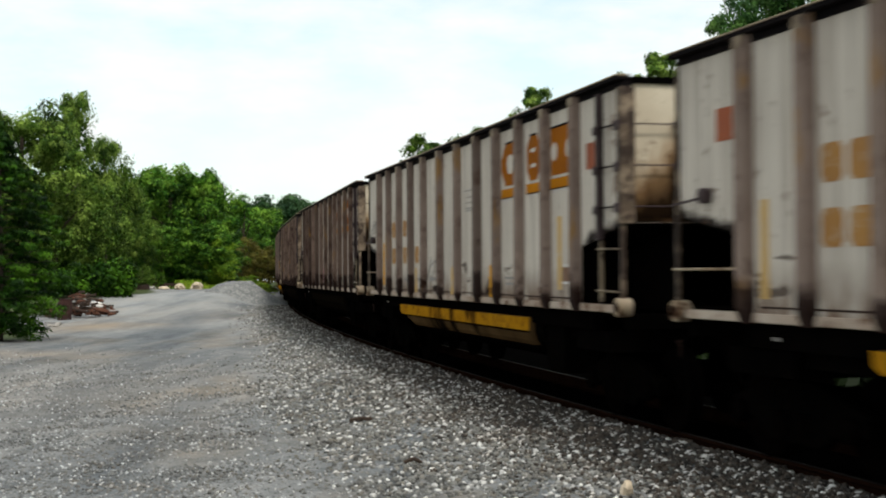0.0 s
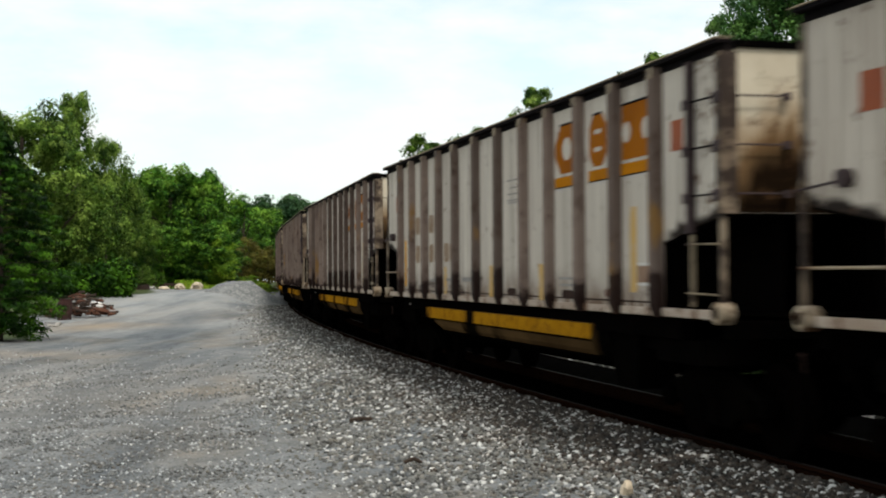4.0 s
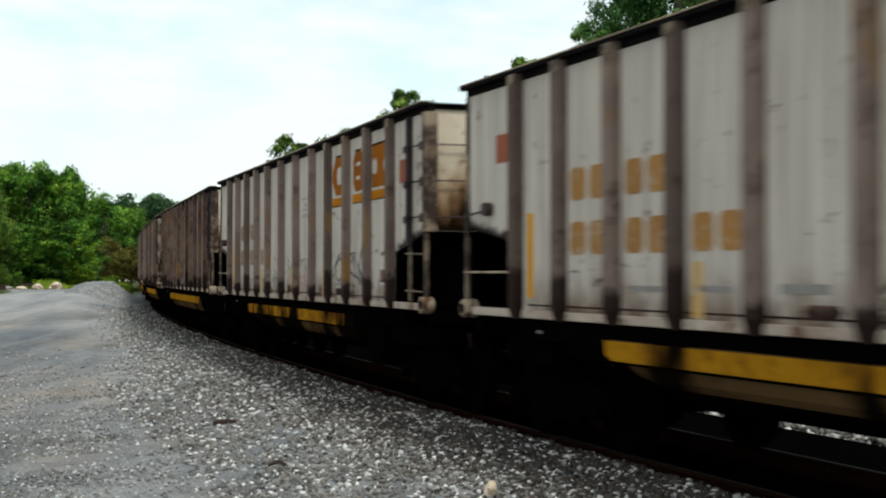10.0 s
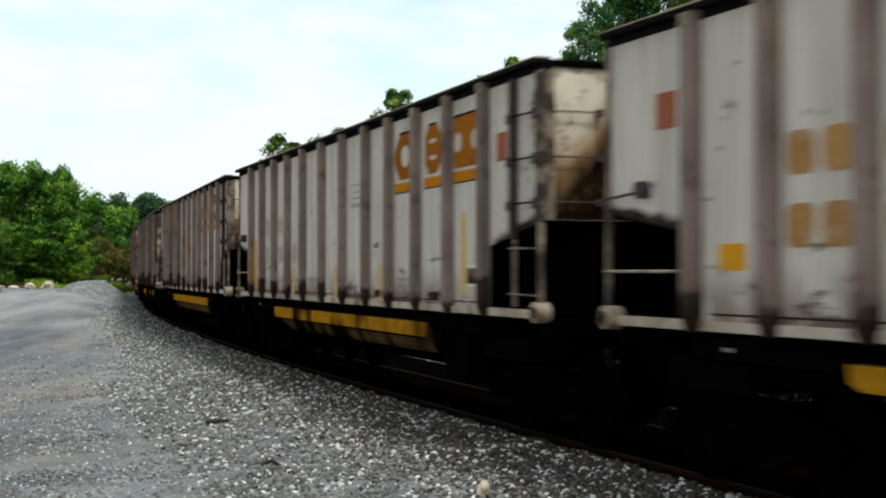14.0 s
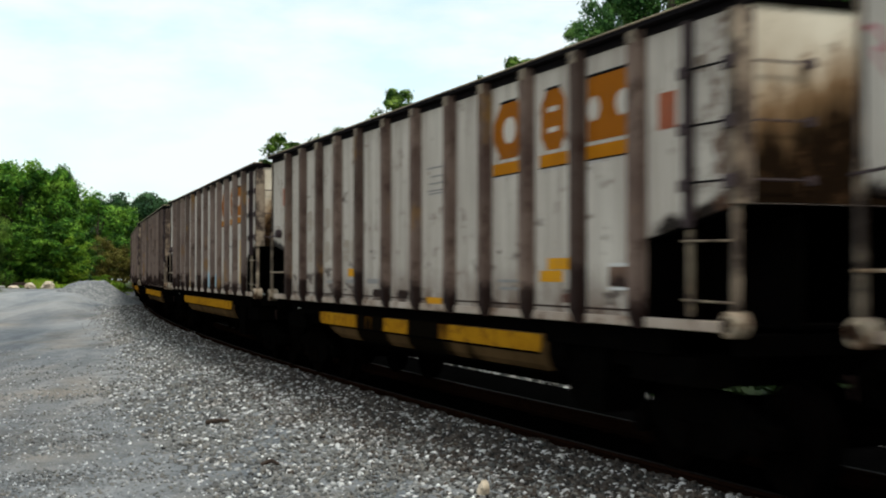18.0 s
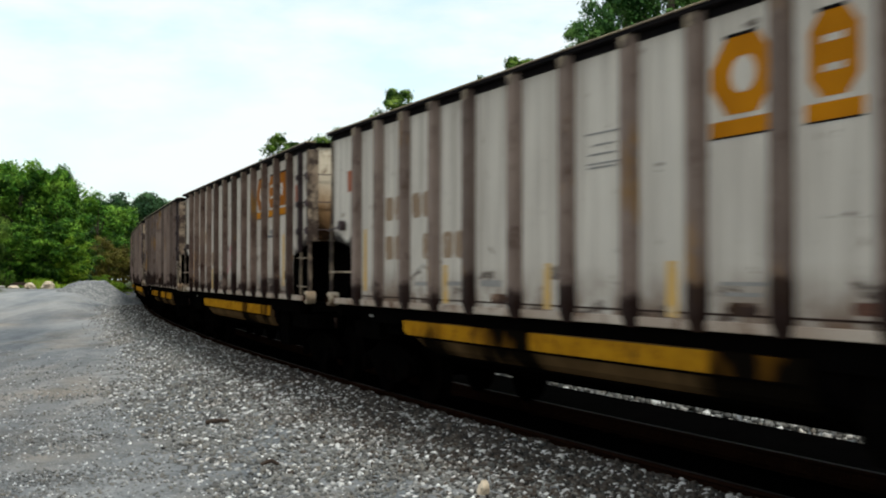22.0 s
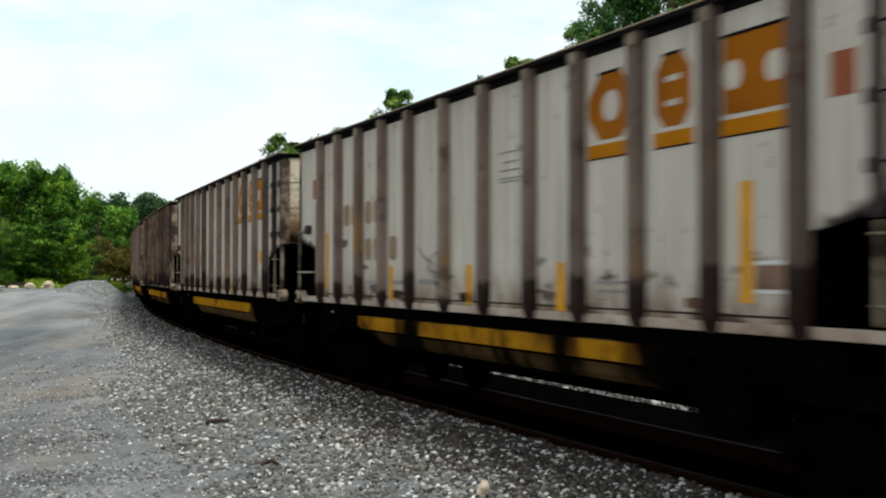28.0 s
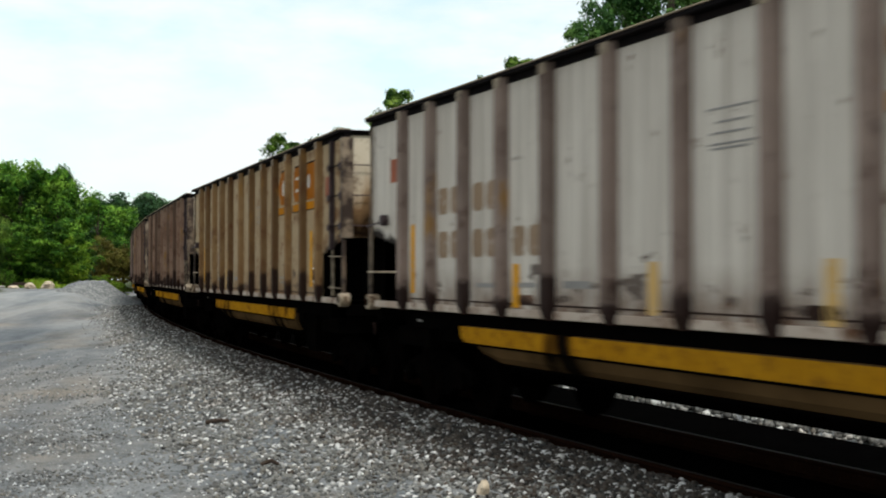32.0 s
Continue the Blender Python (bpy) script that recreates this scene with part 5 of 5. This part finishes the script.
def build_weeds():
    """Tufts of grass and weeds along the edge of the yard."""
    rng = np.random.default_rng(31)
    n = 15000
    b = np.radians(rng.uniform(-16.5, -7.4, n))
    d = rng.uniform(91.5, 104, n) + np.where(b > radians(-9.1), 6.0, 0.0)
    x, y = d * np.sin(b), d * np.cos(b)
    keep = line_distance(x, y) > 3.6
    x, y = x[keep], y[keep]
    z, _ = land(x, y)
    n = len(x)
    h = rng.uniform(0.1, 0.3, n) * (1 + 1.2 * (np.sin(x * 1.7) > 0.3))
    a = rng.uniform(0, math.pi, n)
    w = rng.uniform(0.03, 0.09, n)
    lx, ly = rng.normal(0, 0.12, n), rng.normal(0, 0.12, n)
    v = np.stack([np.stack([x - w * np.cos(a), y - w * np.sin(a), z - 0.03], 1), np.stack([x + w * np.cos(a), y + w * np.sin(a), z - 0.03], 1),
                  np.stack([x + lx + w * 0.6 * np.cos(a), y + ly + w * 0.6 * np.sin(a), z + h], 1), np.stack([x + lx - w * 0.3 * np.cos(a), y + ly - w * 0.3 * np.sin(a), z + h * 0.9], 1)], 1)
    tagged(new("grass", bulk("grass", v.reshape(-1, 3), np.arange(n * 4).reshape(-1, 4), LEAF["shrub"])), "bright green weeds and grass along the yard's edge", "grass", kind="stuff")


build_weeds()


def build_gap_screen():
    """Low dark leaves added along the far side of the line, so the gaps under the cars stay black."""
    rng = random.Random(61)
    c, rad = [], []
    for k in range(620):
        s, side = rng.uniform(-6, 75), -rng.uniform(3.7, 6.2)
        p, _ = on_line(s, side)
        r = rng.uniform(0.25, 0.6)
        c.append((p.x, p.y, ground_z(p.x, p.y) + r * rng.uniform(0.3, 1.3)))
        rad.append(r)
    # near-black leaves block the bright ground behind the train
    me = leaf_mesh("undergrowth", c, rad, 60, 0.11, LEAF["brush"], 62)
    tagged(new("undergrowth", me), "low dark leafy screen added along the far side of the track", "undergrowth", kind="stuff")


build_gap_screen()


def build_thicket():
    """Dark undergrowth added to close and darken the foot of the wood, and as shade below the poplars."""
    rng = random.Random(71)
    c, rad = [], []
    for k in range(520):
        x, y = polar(rng.uniform(-21.0, -9.2), rng.uniform(99, 113))
        r = rng.uniform(0.5, 1.1)
        c.append((x, y, ground_z(x, y) + r * rng.uniform(0.3, 2.0)))
        rad.append(r)
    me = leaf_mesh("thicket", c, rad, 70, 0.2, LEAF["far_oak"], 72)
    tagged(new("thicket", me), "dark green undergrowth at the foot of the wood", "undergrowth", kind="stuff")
    # dark leaves put in for the crowns' shade at the poplars' feet
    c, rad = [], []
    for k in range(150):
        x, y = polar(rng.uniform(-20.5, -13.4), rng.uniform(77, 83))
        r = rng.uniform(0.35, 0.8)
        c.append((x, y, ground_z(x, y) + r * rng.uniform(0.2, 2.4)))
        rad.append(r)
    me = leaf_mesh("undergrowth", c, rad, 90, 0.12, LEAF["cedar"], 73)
    tagged(new("undergrowth", me), "dark green undergrowth added for the shade below the poplars", "undergrowth", kind="stuff")


build_thicket()


def rock_shape(rng, sx, sy, sz):
    """A rough boulder: a lumpy, flattened ball with flat facets."""
    s = Shape()
    rings, around = 5, 9
    v = [(0, 0, sz)]
    for i in range(1, rings):
        t = math.pi * i / rings
        for k in range(around):
            a = 2 * math.pi * (k + 0.5 * (i % 2)) / around
            q = rng.uniform(0.68, 1.15)
            v.append((sx * math.sin(t) * math.cos(a) * q, sy * math.sin(t) * math.sin(a) * q, sz * math.cos(t) * rng.uniform(0.85, 1.1)))
    v.append((0, 0, -sz))
    f = [(0, 1 + k, 1 + (k + 1) % around) for k in range(around)]
    for i in range(rings - 2):
        for k in range(around):
            p, q = 1 + i * around, 1 + (i + 1) * around
            f.append((p + k, q + k, q + (k + 1) % around, p + (k + 1) % around))
    e, p = len(v) - 1, 1 + (rings - 2) * around
    f += [(p + k, e, p + (k + 1) % around) for k in range(around)]
    return s.add(v, f)


def rock(bearing, distance, sx, sy, sz, material, label, group="boulders by the yard"):
    x, y = polar(bearing, distance)
    rng = random.Random(int(bearing * 100) + int(distance))
    return thing("boulder", rock_shape(rng, sx, sy, sz), material, label, "rock", pose(x, y, ground_z(x, y) + sz * 0.62, 0, 0, rng.uniform(0, 180)), 0.0, group)


rock(-10.6, 91.0, 0.52, 0.4, 0.32, BOULDER, "tan limestone boulder at the edge of the yard")
rock(-11.3, 91, 0.42, 0.32, 0.26, BOULDER, "flat pale boulder at the edge of the yard")
rock(-11.95, 91, 0.55, 0.3, 0.13, BOULDER, "flat pale boulder at the edge of the yard")
rock(-12.5, 91, 0.4, 0.25, 0.12, BOULDER_GREY, "small tan boulder at the edge of the yard")
rock(-13.4, 93, 0.26, 0.22, 0.14, BOULDER_GREY, "small grey boulder at the edge of the yard")
rock(-14.4, 92, 0.24, 0.2, 0.14, BOULDER_GREY, "small grey boulder at the edge of the yard")
rock(-10.15, 96, 0.3, 0.25, 0.2, BOULDER_GREY, "small grey boulder at the edge of the yard")
rock(-9.7, 92, 0.35, 0.25, 0.12, BOULDER_GREY, "small grey boulder at the edge of the yard")


def on_ground(name, shape, material, label, category, bearing, distance, lift=0.0, turn=0.0, tilt=(0, 0), bevel=0.01, group=""):
    x, y = polar(bearing, distance)
    return thing(name, shape, material, label, category, pose(x, y, ground_z(x, y) + lift, tilt[0], tilt[1], turn), bevel, group)


on_ground("marker_post", Shape().box(-0.05, 0.05, -0.05, 0.05, -0.2, 0.5), BOULDER, "short pale marker post beside a boulder", "post", -10.45, 90)
for k, (b, d, n, turn) in enumerate(((-15.6, 88, 5.0, 3), (-14.0, 90, 4.6, -2), (-12.6, 92, 4.2, 4))):
    on_ground("timber_baulk", Shape().box(-n / 2, n / 2, -0.13, 0.13, -0.3, 0.2), TIMBER, "old dark timber lying along the yard's edge", "timber", b, d, 0.14, turn, group="timbers along the yard")


def gravel_pile(bearing, distance, length, width, height):
    """A tipped heap of stone dust: a low cone with uneven flanks."""
    x0, y0 = polar(bearing, distance)
    rng = random.Random(12)
    z0, turn = ground_z(x0, y0), radians(-25)
    n, m = 26, 20
    v = []
    for i in range(n + 1):
        for k in range(m + 1):
            u, w = 2 * i / n - 1, 2 * k / m - 1
            run_out = (u - 0.2) / 0.8 if u > 0.2 else (0.2 - u) / 1.2
            rise = height * max(0.0, 1 - math.hypot(run_out, w)) ** 1.1
            px, py = u * length / 2 + rng.uniform(-0.03, 0.03), w * width / 2 + 0.25 * math.sin(4 * u)
            gx, gy = x0 + px * math.cos(turn) - py * math.sin(turn), y0 + px * math.sin(turn) + py * math.cos(turn)
            v.append((px, py, ground_z(gx, gy) - z0 + (rise + rng.uniform(-0.025, 0.025) if rise > 0 else -0.12)))
    f = [(i * (m + 1) + k, (i + 1) * (m + 1) + k, (i + 1) * (m + 1) + k + 1, i * (m + 1) + k + 1) for i in range(n) for k in range(m)]
    me = Shape().add(v, f).mesh("gravel_mound")
    return thing("gravel_mound", me, PILE, "tipped grey heap of fine gravel beside the track", "gravel mound", pose(x0, y0, z0, 0, 0, -25))


gravel_pile(-8.65, 85.0, 5.2, 4.8, 1.4)
# scrap heap beside the cedar
rs = random.Random(77)
drum = on_ground("steel_drum", Shape().rod((0, 0, -0.05), (0, 0, 0.9), 0.29, 20), DRUM_RUST, "rusty red-brown steel drum beside a scrap heap", "drum", -16.05, 58, 0, 0, (0, 3), 0.0)
for z in (0.28, 0.58, 0.88):
    part("hoop", Shape().rod((0, 0, z - 0.02), (0, 0, z + 0.02), 0.302, 20), DRUM_RUST, drum)
for k in range(150):
    b, d = rs.uniform(-16.6, -14.1), rs.uniform(59, 66)
    fall = max(0.0, 1 - abs(b + 15.3) / 1.1)
    n = rs.uniform(0.18, 0.75)
    kind = rs.random()
    if kind < 0.55:
        shp, nm, mt, lb = Shape().box(-n / 2, n / 2, -0.08, 0.08, -0.05, 0.05), "tie_offcut", rs.choice((SCRAP, TIMBER, STICK)), "rotten red-brown tie offcut on a scrap heap"
    elif kind < 0.8:
        shp, nm, mt, lb = Shape().rod((-n / 2, 0, 0), (n / 2, 0, 0), 0.06, 8), "scrap_pipe", rs.choice((SCRAP, STICK)), "bent rusty pipe on a scrap heap"
    else:
        shp, nm, mt, lb = Shape().box(-n / 4, n / 4, -0.2, 0.2, -0.05, 0.05), "scrap_plate", rs.choice((SCRAP_GREY, STICK)), "loose metal plate on a scrap heap"
    on_ground(nm, shp, mt, lb, "scrap", b, d, 0.1 + fall * rs.uniform(0, 0.85), rs.uniform(-40, 40), (rs.uniform(-12, 12), rs.uniform(-14, 14)), 0.012, "scrap heap")
for b, d, w, lift in ((-14.75, 62.5, 0.24, 0.45), (-14.5, 62, 0.3, 0.32), (-15.35, 61, 0.16, 0.45)):
    on_ground("white_sheet", Shape().box(-w, w, -0.15, 0.15, -0.06, 0.08), WHITE_SCRAP, "pale crumpled sheet on a scrap heap", "scrap", b, d, lift, 20, (8, 6), 0.03, "scrap heap")
for k in range(16):
    b, d = rs.uniform(-17.6, -16.2), rs.uniform(50, 56)
    rock(b, d, rs.uniform(0.08, 0.2), rs.uniform(0.08, 0.16), rs.uniform(0.05, 0.12), rs.choice((BOULDER_GREY, PILE, BOULDER_GREY)), "small pale rubble stone beside the cedar", "rubble")
for b, d, n in ((-16.6, 54, 1.3), (-16.4, 55, 1.1), (-16.8, 53, 0.9)):
    on_ground("metal_strip", Shape().box(-n / 2, n / 2, -0.06, 0.06, -0.02, 0.04), SCRAP_GREY, "grey metal strip lying on the gravel", "scrap", b, d, 0.03, 60, (0, 4), 0.0, "strips on the gravel")

# two dark sticks and a pale rock on the ballast near the camera

def ballast_bits():
    x, y = -1.14, 17.95
    thing("stick", Shape().rod((-0.15, 0, 0.01), (0.02, 0.02, 0.035), 0.03, 7).rod((0.02, 0.02, 0.035), (0.16, -0.01, 0.03), 0.03, 7, 0.02), STICK, "short dark stick lying on the gravel", "stick", pose(x, y, ground_z(x, y) + 0.03, 0, 0, 4))
    x, y = -0.33, 14.12
    thing("stick", Shape().rod((-0.11, 0, 0.0), (0.0, 0.01, 0.04), 0.022, 7).rod((0.0, 0.01, 0.04), (0.09, 0, 0.0), 0.025, 7, 0.015), STICK, "bent dark stick lying on the gravel", "stick", pose(x, y, ground_z(x, y) + 0.03, 0, 0, -10))
    x, y = 1.55, 11.34
    thing("pale_rock", rock_shape(random.Random(5), 0.065, 0.06, 0.095), BOULDER, "pale tan rock standing on the ballast", "rock", pose(x, y, ground_z(x, y) + 0.05, 10, 14, 20))


ballast_bits()


# ---- what moves: the train runs past at about 13 m/s, its wheels turning ----
# small unevenness of the train's pace: seconds, metres
UNEVEN = [(0, 0.05), (1, -0.03), (2, -0.07), (3, -0.04), (4.3, -0.1), (6, -0.11), (7, -0.04), (8, -0.06), (9, 0.06), (10, 0.16), (11, 0.07),
          (12, -0.03), (13, 0.02), (14, -0.06), (16.5, -0.1), (17, -0.20), (18, 0.20), (19, 0.17), (20, 0.1), (21, -0.04), (22, -0.17), (23, -0.12),
          (24, -0.01), (25, -0.02), (27.5, -0.03), (28, -0.20), (29, 0.01), (30, -0.03), (31, 0.11), (32, -0.01)]


def run(t):
    """Where the first car's middle is along the line."""
    s = 6.226 - 12.60769 * t - 0.016645 * t * t + 1.56584e-4 * t ** 3
    return s + float(np.interp(t, [a for a, _ in UNEVEN], [b for _, b in UNEVEN]))


def car_pose(s):
    a, _ = on_line(s - 6.17)
    b, _ = on_line(s + 6.17)
    h = (b - a).normalized()
    left = Vector((-h.y, h.x, 0)).normalized()
    up = h.cross(left)
    m = Matrix((h, left, up)).transposed().to_4x4()
    m.translation = (a + b) / 2
    return m


def motions():
    times = [k * 0.5 for k in range(65)]
    for j, car in enumerate(CARS):
        walk(car, [(t, car_pose(run(t) + j * CAR_LENGTH)) for t in times])
    # every wheelset turns alike: one set of keys for the leading and one for the trailing axle of a bogie
    lead, trail = None, None
    for axles in AXLES:
        for w in axles:
            front = w.location.x > 0
            src = lead if front else trail
            if src is None:
                rows = []
                for k in range(0, 961):
                    t = k / FPS
                    turn = math.degrees((run(0) - run(t)) / 0.457)
                    rows.append((t, pose(*w.location, 0, -(turn % 360.0), 0)))
                walk(w, rows)
                if front:
                    lead = w
                else:
                    trail = w
            else:
                w.rotation_mode = "QUATERNION"
                w.animation_data_create()
                w.animation_data.action = src.animation_data.action
                w.animation_data.action_slot = src.animation_data.action_slot


motions()
